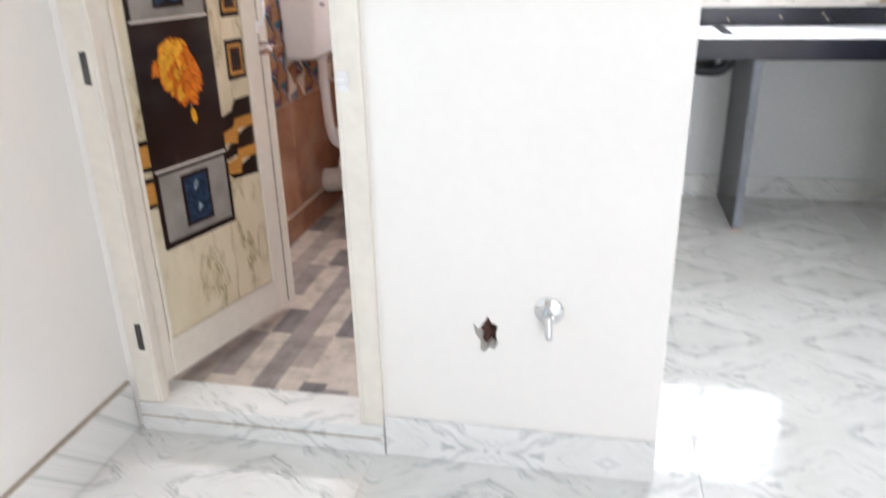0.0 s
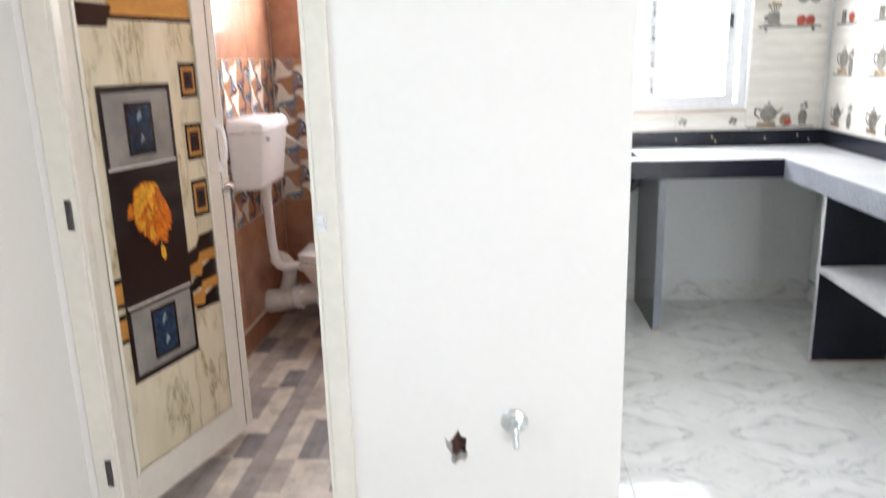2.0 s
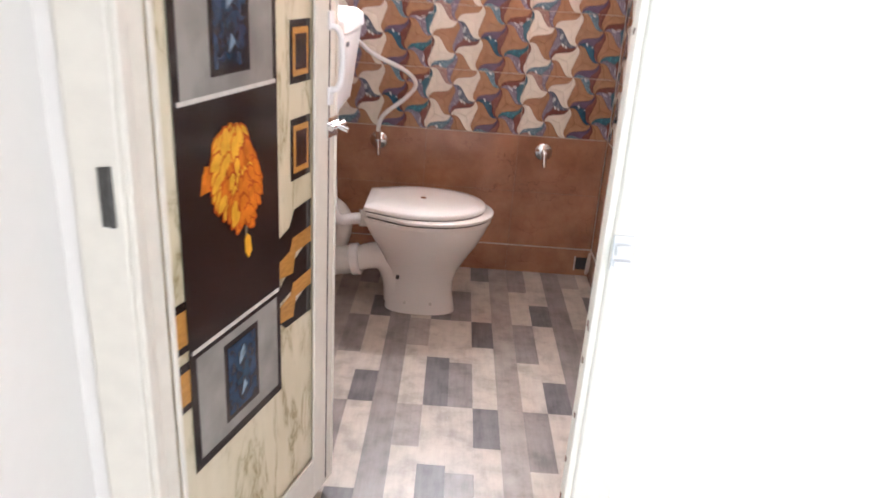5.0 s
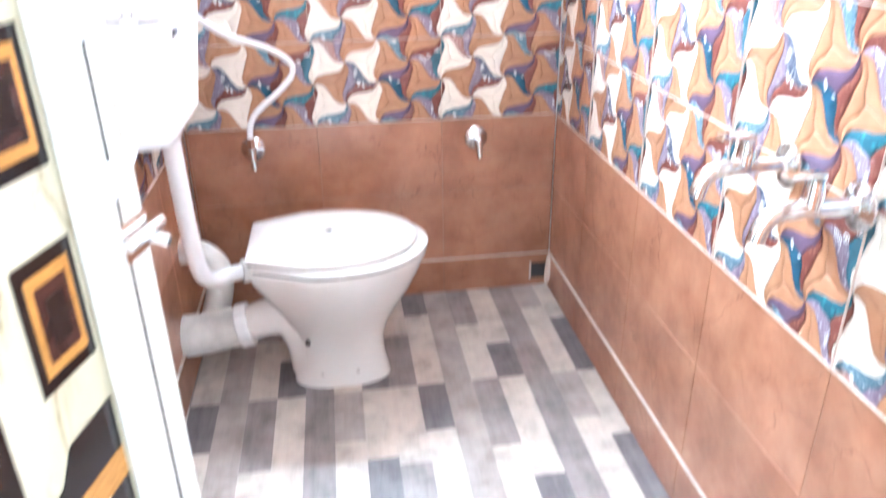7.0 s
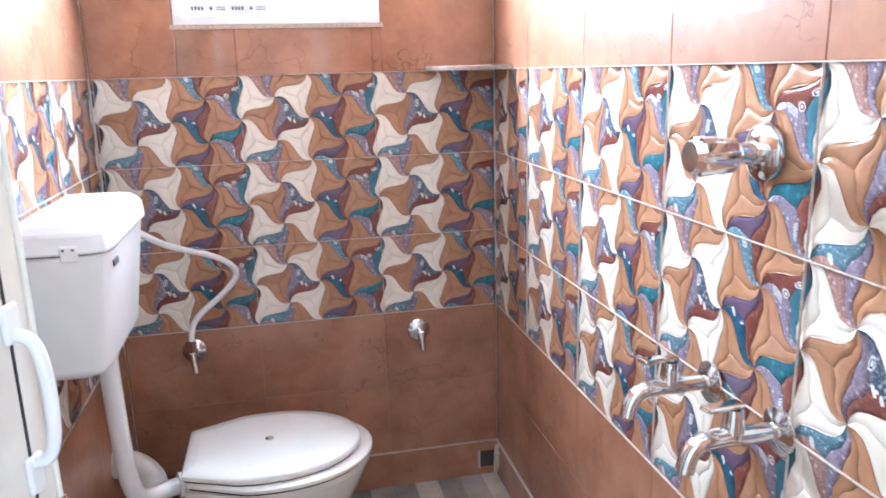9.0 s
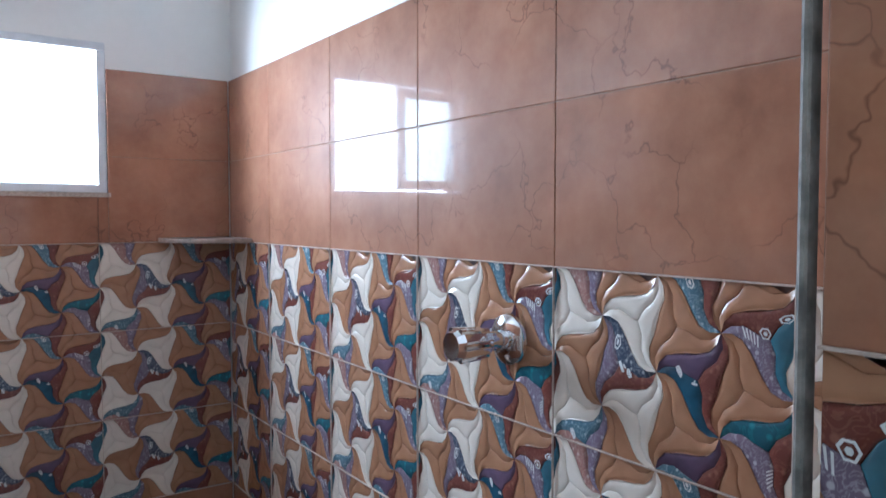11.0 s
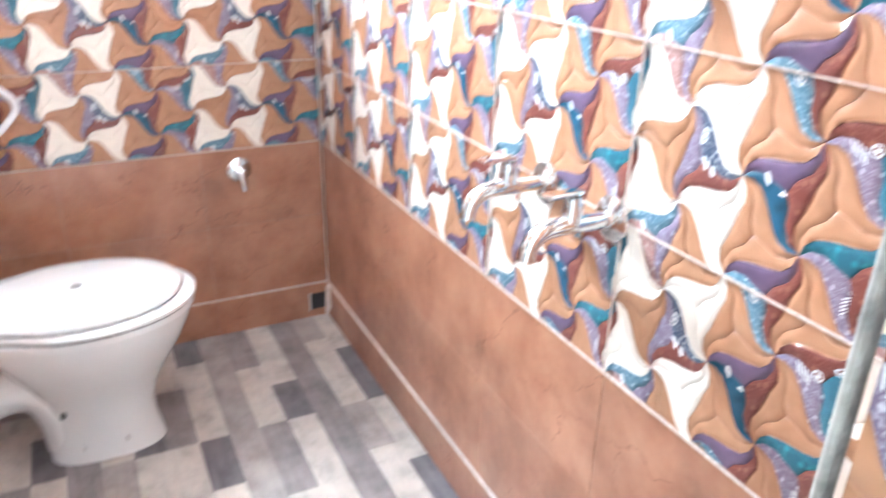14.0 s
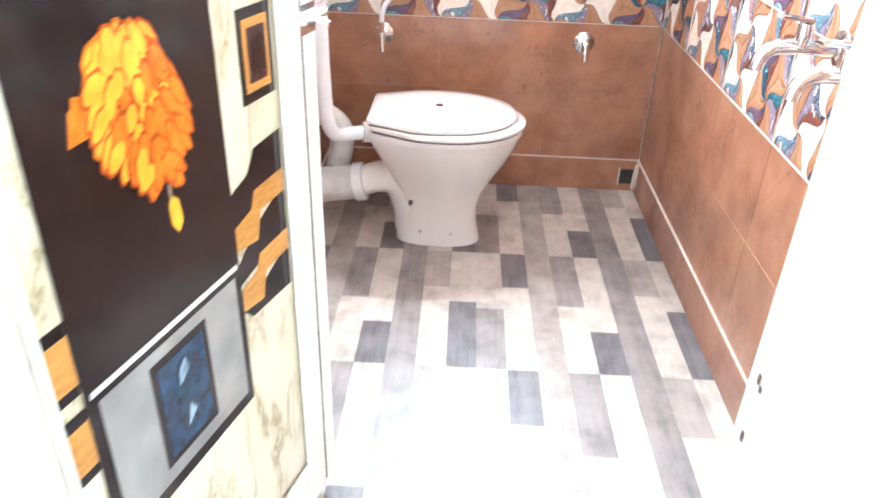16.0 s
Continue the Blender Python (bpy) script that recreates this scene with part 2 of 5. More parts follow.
BLUE = plain("blue_glaze", (0.025, 0.085, 0.14), 0.1, grain=30, depth=0.35, relief=0)
VIOLET = plain("violet_glaze", (0.15, 0.10, 0.165), 0.1, grain=20, depth=0.25, relief=0)
NAVY = ornament("navy_print", (0.055, 0.07, 0.11), (0.40, 0.42, 0.44), 95)
LILAC = ornament("lilac_print", (0.17, 0.13, 0.18), (0.48, 0.45, 0.50), 85)
SKYB = ornament("sky_print", (0.08, 0.15, 0.20), (0.42, 0.52, 0.56), 100)
STEELB = plain("steel_blue_glaze", (0.055, 0.15, 0.20), 0.1, grain=30, depth=0.3, relief=0)
ROSE = ornament("rose_print", (0.28, 0.15, 0.13), (0.55, 0.44, 0.40), 80)
PALE = plain("white_print", (0.72, 0.72, 0.72), 0.15, depth=0.06, relief=0)
LIGHT_PLANK = plank("light_plank", (0.52, 0.455, 0.395), (0.38, 0.325, 0.275))
GREIGE_PLANK = plank("greige_plank", (0.35, 0.30, 0.27), (0.25, 0.215, 0.19))
GREY_PLANK = plank("grey_plank", (0.27, 0.235, 0.22), (0.15, 0.13, 0.125))
DARK_PLANK = plank("dark_plank", (0.175, 0.155, 0.155), (0.06, 0.054, 0.058))
PVC = plain("white_pvc", (0.74, 0.70, 0.62), 0.3, grain=30, depth=0.04, relief=0.03)
CERAMIC = plain("white_ceramic", (0.80, 0.775, 0.745), 0.07, grain=8, depth=0.015, relief=0, coat=0.4)
PLASTIC = plain("white_plastic", (0.80, 0.79, 0.79), 0.22, grain=20, depth=0.02, relief=0)
GREYPLASTIC = plain("grey_plastic", (0.62, 0.59, 0.55), 0.4, grain=20, depth=0.12, relief=0.04)
CHROME = plain("chrome", (0.78, 0.79, 0.80), 0.08, metal=1.0, grain=20, depth=0.04, relief=0)
STEEL = plain("hinge_steel", (0.13, 0.125, 0.12), 0.55, metal=1.0, depth=0.2)
# near-black that paints in the shade of gaps, grooves and holes
DARK = plain("recess_shade", (0.03, 0.025, 0.025), 0.8)
BRICK = plain("broken_brick", (0.16, 0.07, 0.05), 0.9, grain=90, depth=0.4, relief=0.6)
GRANITE = plain("black_granite", (0.016, 0.018, 0.030), 0.22, grain=220, depth=0.45, relief=0.02, spec=0.3)
DUSTY = plain("dusty_granite", (0.60, 0.60, 0.61), 0.35, grain=50, depth=0.12, relief=0.05)
EDGE = plain("sawn_granite_edge", (0.28, 0.30, 0.34), 0.5, grain=120, depth=0.3, relief=0.1)
RED = plain("red_plastic", (0.62, 0.02, 0.02), 0.15, depth=0.05, relief=0)
FILM = plain("frame_film", (0.72, 0.73, 0.75), 0.35, grain=30, depth=0.06, relief=0.05)
INK = plain("printed_ink", (0.03, 0.03, 0.04), 0.5)
RUBBER = plain("black_gasket", (0.015, 0.016, 0.02), 0.5)
SHELF = plain("dull_shelf_stone", (0.36, 0.28, 0.24), 0.4, grain=70, depth=0.2, relief=0.1)
SILL = plain("cement_sill", (0.42, 0.36, 0.29), 0.8, grain=90, depth=0.2, relief=0.3)
KTILE = plain("kitchen_tile", (0.68, 0.655, 0.60), 0.16, grain=14, depth=0.05, relief=0, stretch=(1, 1, 5))
KPRINT = plain("grey_print", (0.25, 0.23, 0.20), 0.2, grain=40, depth=0.3, relief=0)
KRED = plain("red_print", (0.45, 0.09, 0.06), 0.2, grain=30, depth=0.3, relief=0)
KBROWN = plain("brown_print", (0.33, 0.24, 0.15), 0.2, grain=40, depth=0.3, relief=0)
PANEL = marble_print("marble_print_panel")
BLACKP = plain("black_print", (0.018, 0.012, 0.012), 0.14, grain=30, depth=0.4, relief=0)
GREYP = plain("silver_print", (0.27, 0.255, 0.235), 0.16, grain=12, depth=0.18, relief=0)
SILVER = plain("pale_silver_print", (0.58, 0.55, 0.50), 0.16, depth=0.1, relief=0)
GEM = plain("blue_gem_print", (0.02, 0.045, 0.09), 0.12, grain=50, depth=0.6, relief=0)
TEALGEM = plain("deep_gem_print", (0.015, 0.04, 0.075), 0.12, grain=60, depth=0.7, relief=0)
GEMLIGHT = plain("gem_light_print", (0.25, 0.36, 0.45), 0.12, grain=50, depth=0.4, relief=0)
TANP = plain("tan_wood_print", (0.52, 0.25, 0.06), 0.16, grain=40, depth=0.16, relief=0, stretch=(1, 1, 6))
BROWNP = plain("brown_print_panel", (0.055, 0.022, 0.018), 0.16, depth=0.25, relief=0)
ORANGE = plain("orange_petal", (0.75, 0.20, 0.015), 0.2, grain=40, depth=0.25, relief=0)
YELLOW = plain("yellow_petal", (0.85, 0.42, 0.03), 0.2, grain=40, depth=0.2, relief=0)
DEEPOR = plain("deep_orange_petal", (0.50, 0.09, 0.012), 0.2, grain=40, depth=0.25, relief=0)
CLEAR = glass("clear_glass", (0.97, 0.985, 0.985), 0.0)
TINTED = glass("tinted_glass", (0.42, 0.50, 0.49), 0.0)
FROST = glass("frosted_glass", (0.62, 0.80, 0.84), 0.45, 0.8)
GROUND = plain("outside_ground", (0.30, 0.27, 0.22), 0.9, grain=4, depth=0.2)

# ---- mesh helpers ----
PLACE = {}


def thing(name, at, label="", category="", group="", kind=""):
    ob = new(name)
    ob.location = [U * c for c in at]
    PLACE[ob] = Matrix.Translation(ob.location)
    return tagged(ob, label, category, group, kind)


def part(name, bm, mats, parent=None, label="", smooth=False, bevel=0.0, category="", kind="", group=""):
    """Links a bmesh, given in plan units, as one mesh object under a thing or part."""
    bmesh.ops.recalc_face_normals(bm, faces=bm.faces)
    me = bpy.data.meshes.new(name)
    bm.transform(Matrix.Scale(U, 4))
    bm.to_mesh(me)
    bm.free()
    for m in mats if isinstance(mats, (list, tuple)) else [mats]:
        me.materials.append(m)
    if smooth:
        me.shade_smooth()
        me.set_sharp_from_angle(angle=radians(40))
    ob = new(name, me)
    if parent is not None:
        ob.parent = parent
        ob.matrix_parent_inverse = PLACE.get(parent, Matrix()).inverted()
    if bevel:
        mod = ob.modifiers.new("bevel", "BEVEL")
        mod.width, mod.segments, mod.limit_method = bevel * U, 2, "ANGLE"
    return tagged(ob, label, category, group, kind)


def box(x0, x1, y0, y1, z0, z1, bm=None):
    bm = bm or bmesh.new()
    m = Matrix.Translation(((x0 + x1) / 2, (y0 + y1) / 2, (z0 + z1) / 2)) @ Matrix.Diagonal((abs(x1 - x0), abs(y1 - y0), abs(z1 - z0), 1))
    bmesh.ops.create_cube(bm, size=1, matrix=m)
    return bm


def slab(outer, holes, place, depth):
    """A flat outline with holes, in (a, b), thickened; place turns (a, b, depth) into the plan."""
    bm = bmesh.new()
    edges = []
    for loop in (outer, *holes):
        vs = [bm.verts.new((a, b, 0)) for a, b in loop]
        edges += [bm.edges.new((vs[i], vs[(i + 1) % len(vs)])) for i in range(len(vs))]
    bmesh.ops.triangle_fill(bm, use_beauty=True, use_dissolve=False, edges=edges)
    out = bmesh.ops.extrude_face_region(bm, geom=bm.faces[:])
    bmesh.ops.translate(bm, vec=(0, 0, depth), verts=[g for g in out["geom"] if isinstance(g, bmesh.types.BMVert)])
    bm.transform(place)
    return bm


# (a, b, c) to the plan: a wall that faces -y, one that faces +x, one that faces -x
def facing_front(y):
    return Matrix(((1, 0, 0, 0), (0, 0, -1, y), (0, 1, 0, 0), (0, 0, 0, 1)))


def facing_right(x):
    return Matrix(((0, 0, 1, x), (1, 0, 0, 0), (0, 1, 0, 0), (0, 0, 0, 1)))


def facing_left(x):
    return Matrix(((0, 0, -1, x), (-1, 0, 0, 0), (0, 1, 0, 0), (0, 0, 0, 1)))


def tube(points, radius, bm=None, sides=14, rounds=3):
    """A round tube along a path; radius may be one number or one per point."""
    bm = bm or bmesh.new()
    pts = [Vector(p) for p in points]
    rad = list(radius) if isinstance(radius, (list, tuple)) else [radius] * len(pts)
    for _ in range(rounds if len(pts) > 2 else 0):
        np_, nr = [pts[0]], [rad[0]]
        for i in range(len(pts) - 1):
            np_ += [pts[i].lerp(pts[i + 1], 0.25), pts[i].lerp(pts[i + 1], 0.75)]
            nr += [rad[i] * 0.75 + rad[i + 1] * 0.25, rad[i] * 0.25 + rad[i + 1] * 0.75]
        pts, rad = np_ + [pts[-1]], nr + [rad[-1]]
    up = Vector((0.13, 0.29, 0.95))
    rings = []
    for i, p in enumerate(pts):
        d = (pts[min(i + 1, len(pts) - 1)] - pts[max(i - 1, 0)]).normalized()
        if abs(d.dot(up)) > 0.97:
            up = Vector((0.9, 0.3, 0.1))
        s = d.cross(up).normalized()
        up = s.cross(d).normalized()
        rings.append([bm.verts.new(p + rad[i] * (math.cos(a) * s + math.sin(a) * up)) for a in (2 * math.pi * k / sides for k in range(sides))])
    for a, b in zip(rings, rings[1:]):
        for k in range(sides):
            bm.faces.new((a[k], a[(k + 1) % sides], b[(k + 1) % sides], b[k]))
    bm.faces.new(rings[0][::-1]), bm.faces.new(rings[-1])
    return bm


def loft(rings, bm=None):
    """Closed skin through rings of equally many points, capped."""
    bm = bm or bmesh.new()
    vs = [[bm.verts.new(p) for p in ring] for ring in rings]
    n = len(vs[0])
    for a, b in zip(vs, vs[1:]):
        for k in range(n):
            bm.faces.new((a[k], a[(k + 1) % n], b[(k + 1) % n], b[k]))
    bm.faces.new(vs[0][::-1]), bm.faces.new(vs[-1])
    return bm


# ---- the place: floors, walls, ceiling ----
X_LEFT, X_BATH_RIGHT, Y_HALL, Y_IN, Y_BATH, Y_KITCHEN, X_KITCHEN = -1.25, -0.14, 1.72, 1.865, 3.79, 4.12, 1.645
BATH_FLOOR, TOP = 0.09, 2.75
PATTERN_LOW, PATTERN_TOP, TILE_TOP = 0.68, 1.40, 1.865

arch = [(0.765 - 0.565 * math.cos(math.pi * k / 24), 1.42 + 0.50 * math.sin(math.pi * k / 24)) for k in range(25)]
hole = [(-0.258, 0.415), (-0.247, 0.400), (-0.236, 0.412), (-0.222, 0.436), (-0.214, 0.418), (-0.198, 0.412), (-0.203, 0.385), (-0.197, 0.366), (-0.206, 0.345), (-0.218, 0.350), (-0.232, 0.335), (-0.243, 0.345), (-0.240, 0.366), (-0.254, 0.386)]
outline = [(-1.40, 0), (-1.222, 0), (-1.222, 1.925), (-0.463, 1.925), (-0.463, 0), (0.20, 0), *arch, (1.33, 0), (2.52, 0), (2.52, TOP), (-1.40, TOP)]
wall_main = part("wall_main", slab(outline, [hole[::-1]], facing_front(Y_IN - 0.02), Y_IN - 0.02 - Y_HALL), WALL, label="white painted partition wall with door and arched opening", category="wall", kind="structure")
part("hole_back", box(-0.30, -0.15, Y_HALL + 0.05, Y_HALL + 0.10, 0.30, 0.46), BRICK, wall_main, "raw brick inside a knocked hole")

hall_left = slab([(-2.35, 0), (1.90, 0), (1.90, TOP), (-2.35, TOP)], [[(0.0, 0.75), (0.0, 1.98), (1.285, 1.98), (1.285, 0.75)]], facing_right(X_LEFT - 0.15), 0.15)
part("wall_left", hall_left, WALL, label="white painted wall with a window recess", category="wall", kind="structure")
part("wall_right", box(2.40, 2.52, -2.35, Y_HALL, 0, TOP), WALL, label="plain white painted wall", category="wall", kind="structure")
# opening is assumed, added to let the rear fill lamp in
rear = slab([(-1.40, 0), (0.7, 0), (0.7, 2.15), (2.3, 2.15), (2.3, 0), (2.52, 0), (2.52, TOP), (-1.40, TOP)], [], facing_front(-2.20), 0.15)
part("wall_rear", rear, WALL, label="white painted wall with an unseen opening added for fill light", category="wall", kind="structure")
bath_left = part("wall_bath_left", box(X_LEFT - 0.15, X_LEFT - 0.012, 1.90, Y_BATH + 0.15, 0, TOP), WALL, label="bathroom wall tiled to shoulder height, white above", category="wall", kind="structure")
bath_right = part("wall_bath_right", box(X_BATH_RIGHT + 0.012, -0.005, Y_IN - 0.02, Y_KITCHEN + 0.15, 0, TOP), WALL, label="bathroom wall with brown and patterned glazed tiles", category="wall", kind="structure")
bath_back_bm = slab([(X_LEFT - 0.012, 0), (X_BATH_RIGHT + 0.012, 0), (X_BATH_RIGHT + 0.012, TOP), (X_LEFT - 0.012, TOP)], [[(-1.025, 1.535), (-1.025, 1.935), (-0.47, 1.935), (-0.47, 1.535)]], facing_front(Y_BATH + 0.15), 0.138)
bath_back = part("wall_bath_back", bath_back_bm, WALL, label="tiled bathroom wall with a small high window", category="wall", kind="structure")
kitchen_back_bm = slab([(-0.005, 0), (X_KITCHEN + 0.15, 0), (X_KITCHEN + 0.15, TOP), (-0.005, TOP)], [[(0.245, 1.066), (0.245, 1.975), (1.228, 1.975), (1.228, 1.066)]], facing_front(Y_KITCHEN + 0.15), 0.15)
kitchen_back = part("wall_kitchen_back", kitchen_back_bm, KWALL, label="kitchen wall with window, pale tiles above the counter", category="wall", kind="structure")
kitchen_right = part("wall_kitchen_right", box(X_KITCHEN, X_KITCHEN + 0.15, Y_IN - 0.02, Y_KITCHEN, 0, TOP), KWALL, label="kitchen side wall with pale tiles", category="wall", kind="structure")
part("ceiling", box(-1.40, 2.52, -2.35, 4.30, TOP, TOP + 0.1), CEIL, label="white painted ceiling", category="ceiling", kind="structure")
# unseen plane, added so light from below is not black
part("ground", box(-60, 60, -60, 60, -3.2, -3.0), GROUND, label="unseen ground plane added to bounce light from below", category="ground", kind="structure")

floor = part("floor", box(-1.40, 2.52, -2.35, 4.27, -0.12, -0.02), CERAMIC, label="white book-matched marble floor slabs with grey veins", category="floor", kind="structure")
xs, ys = [X_LEFT, -0.53, 0.32, 1.287, 2.40], [-2.20, -1.2, -0.1, 1.0, 1.72, 2.65, 3.59, Y_KITCHEN]
for i in range(len(xs) - 1):
    for j in range(len(ys) - 1):
        if ys[j] >= 1.70 and i < 1:
            continue
        x0, x1 = xs[i], min(xs[i + 1], 1.645 if ys[j] >= 1.7 else 2.4)
        if ys[j] >= 1.70 and i == 1:
            x0 = -0.005
        part("marble_slab", box(x0 + 0.0006, x1 - 0.0006, ys[j] + 0.0006, ys[j + 1] - 0.0006, -0.02, 0), MARBLE, floor)
part("floor_bath", box(X_LEFT - 0.02, X_BATH_RIGHT + 0.02, 1.80, Y_BATH + 0.02, 0.0, BATH_FLOOR - 0.006), GROUT, label="bathroom floor of wood-look strips in beige and grey", category="floor", kind="structure")
bath_floor = bpy.data.objects["floor_bath"]
part("door_sill", box(-1.222, -0.50, 1.70, 1.83, 0.0, 0.093), MARBLE, label="raised white marble sill under the bathroom door", category="sill", kind="structure", bevel=0.004)
part("sill_joint", box(-1.218, -0.505, 1.6975, 1.702, 0.051, 0.0540), SILL, bpy.data.objects["door_sill"])

skirt = [("baseboard_main", box(-0.498, 0.20, 1.706, 1.72, 0, 0.12)), ("baseboard_left", box(X_LEFT, X_LEFT + 0.014, -2.2, 1.706, 0, 0.15)),
         ("baseboard_kitchen", box(0.0, X_KITCHEN, Y_KITCHEN - 0.014, Y_KITCHEN, 0, 0.115)), ("baseboard_kitchen_side", box(X_KITCHEN - 0.014, X_KITCHEN, 1.87, Y_KITCHEN - 0.014, 0, 0.115))]
for name, bm in skirt:
    part(name, bm, MARBLE, label="white marble skirting with grey veins", category="baseboard", kind="structure", bevel=0.003)
part("skirting_joint", box(X_LEFT, X_LEFT + 0.010, -2.2, 1.706, 0.15, 0.158), SILL, label="rough cement line along the skirting", category="trim", kind="structure")


# ---- bathroom door: frame and leaf ----
def door_frame():
    f = thing("door_frame", (-0.86, 1.76, 0), "off-white PVC door frame with worn chipped edges", "door frame", kind="structure")
    for x0, x1 in ((-1.222, -1.158), (-0.555, -0.50)):
        part("jamb", box(x0, x1, 1.705, 1.762, 0.093, 1.925), PVC, f, bevel=0.004)
    part("head_rail", box(-1.158, -0.555, 1.705, 1.762, 1.870, 1.925), PVC, f, bevel=0.004)
    part("stop_strip", box(-1.158, -1.148, 1.708, 1.738, 0.093, 1.87), PVC, f, bevel=0.002)
    part("stop_strip", box(-0.565, -0.555, 1.708, 1.738, 0.093, 1.87), PVC, f, bevel=0.002)
    for z in (0.30, 1.02, 1.74):
        bm = box(-1.186, -1.176, 1.7005, 1.706, z - 0.033, z + 0.043)
        tube([(-1.174, 1.7035, z - 0.034), (-1.174, 1.7035, z + 0.044)], 0.004, bm, 8)
        part("hinge", bm, STEEL, f, "dark steel hinge leaf")
    bm = box(-0.554, -0.530, 1.7005, 1.706, 0.978, 1.024)
    tube([(-0.552, 1.693, 1.008), (-0.534, 1.693, 1.008)], 0.007, bm, 10)
    box(-0.552, -0.532, 1.690, 1.702, 0.985, 0.994, bm)
    part("latch_keeper", bm, PLASTIC, f, "small whitish latch keeper")
    rng = random.Random(4)
    for _ in range(16):
        z, y = rng.uniform(0.15, 1.6), rng.uniform(1.712, 1.735)
        r = rng.uniform(0.002, 0.004)
        part("chip", box(-0.5665, -0.5648, y, y + r, z, z + r * rng.uniform(1.5, 4)), BRICK, f)
    return f


door_frame()

LEAF = Matrix.Translation((-1.150, 1.745, 0)) @ Matrix.Rotation(radians(-16.0), 4, "Z")   # y runs along the leaf, +x is its printed face
THICK = 0.030


def leaf_box(u0, u1, z0, z1, c0, c1):
    bm = box(c0 - 0.018, c1 - 0.018, u0, u1, z0, z1)
    bm.transform(LEAF)
    return bm


def leaf_plate(points, c0=0.0005, c1=0.0015):
    m = LEAF @ Matrix(((0, 0, 1, c0 - 0.018), (1, 0, 0, 0), (0, 1, 0, 0), (0, 0, 0, 1)))
    return slab(points, [], m, c1 - c0)


def rect(u0, u1, z0, z1):
    return [(u0, z0), (u1, z0), (u1, z1), (u0, z1)]


def door_leaf():
    d = thing("door_leaf", (-1.15, 1.745, 0.12), "open white PVC door with printed marble and marigold panel", "door", kind="structure")
    for name, u0, u1, z0, z1 in (("stile", 0.0, 0.05, 0.125, 1.86), ("stile", 0.518, 0.605, 0.125, 1.86), ("rail", 0.05, 0.518, 0.125, 0.232), ("rail", 0.05, 0.518, 1.80, 1.86)):
        part(name, leaf_box(u0, u1, z0, z1, -THICK, 0.0), PVC, d, bevel=0.004)
    part("glazing_bead", leaf_box(0.505, 0.518, 0.232, 1.80, 0.0, 0.006), PVC, d, bevel=0.002)
    part("glazing_bead", leaf_box(0.05, 0.060, 0.232, 1.80, 0.0, 0.006), PVC, d, bevel=0.002)
    part("glazing_bead", leaf_box(0.06, 0.505, 0.232, 0.244, 0.0, 0.006), PVC, d, bevel=0.002)
    part("edge_cap", leaf_box(0.605, 0.611, 0.125, 1.86, -THICK - 0.002, 0.002), PVC, d, bevel=0.002)
    # raised dark strips stand in for shade in the groove and hinge gap
    part("edge_groove", leaf_box(0.573, 0.576, 0.14, 1.85, 0.0, 0.0012), DARK, d)
    part("hinge_gap", leaf_box(0.0005, 0.0045, 0.13, 1.855, 0.0, 0.0012), DARK, d)
    panel = part("printed_panel", leaf_box(0.05, 0.518, 0.232, 1.80, -0.022, -0.006), PANEL, d, "glossy cream marble-print panel with brown streaks")
    off = -0.0060

    def art(name, pts, mat, level, label=""):
        part(name, leaf_plate(pts, off + 0.0008 * level, off + 0.0008 * level + 0.0012), mat, panel, label)
    # slats at the top
    for z in (1.595, 1.515):
        art("slat", rect(0.175, 0.505, z, z + 0.072), TANP, 1, "tan wood slat print")
        art("slat_shadow", rect(0.175, 0.505, z - 0.012, z), BLACKP, 1)
    art("slat_shadow", rect(0.175, 0.505, 1.667, 1.678), BLACKP, 1)
    for z in (1.645, 1.563, 1.483):
        art("block", [(0.06, z), (0.165, z), (0.188, z + 0.046), (0.188, z + 0.056), (0.06, z + 0.060)], BLACKP, 2, "black block print")
    # tall black picture frame
    art("picture_frame", rect(0.096, 0.377, 0.503, 1.333), BLACKP, 3, "tall black picture frame print")
    art("picture_field", rect(0.112, 0.363, 1.115, 1.314), GREYP, 4, "silver square print")
    art("picture_field", rect(0.112, 0.363, 0.522, 0.712), GREYP, 4, "silver square print")
    for z in (1.110, 0.722):
        art("silver_line", rect(0.103, 0.370, z, z + 0.007), SILVER, 5)
    for z0, z1 in ((1.145, 1.282), (0.548, 0.692)):
        art("gem_frame", rect(0.186, 0.292, z0 - 0.004, z1 + 0.004), BLACKP, 5)
        art("gem", rect(0.196, 0.282, z0 + 0.006, z1 - 0.006), GEM, 6, "dark blue crystal print")
        zc, hh = (z0 + z1) / 2, (z1 - z0) / 2
        oval = [(0.239 + 0.022 * math.cos(a), zc + 0.8 * hh * math.sin(a)) for a in (2 * math.pi * k / 14 for k in range(14))]
        art("gem_glint", oval, TEALGEM, 7)
        art("gem_glint", [(0.228, zc + 0.3 * hh), (0.247, zc + 0.5 * hh), (0.243, zc + 0.75 * hh), (0.231, zc + 0.6 * hh)], GEMLIGHT, 8)
        art("gem_glint", [(0.232, zc - 0.6 * hh), (0.250, zc - 0.4 * hh), (0.240, zc - 0.2 * hh)], GEMLIGHT, 8)
    # marigold
    rng = random.Random(11)
    rows = 13
    count = 0
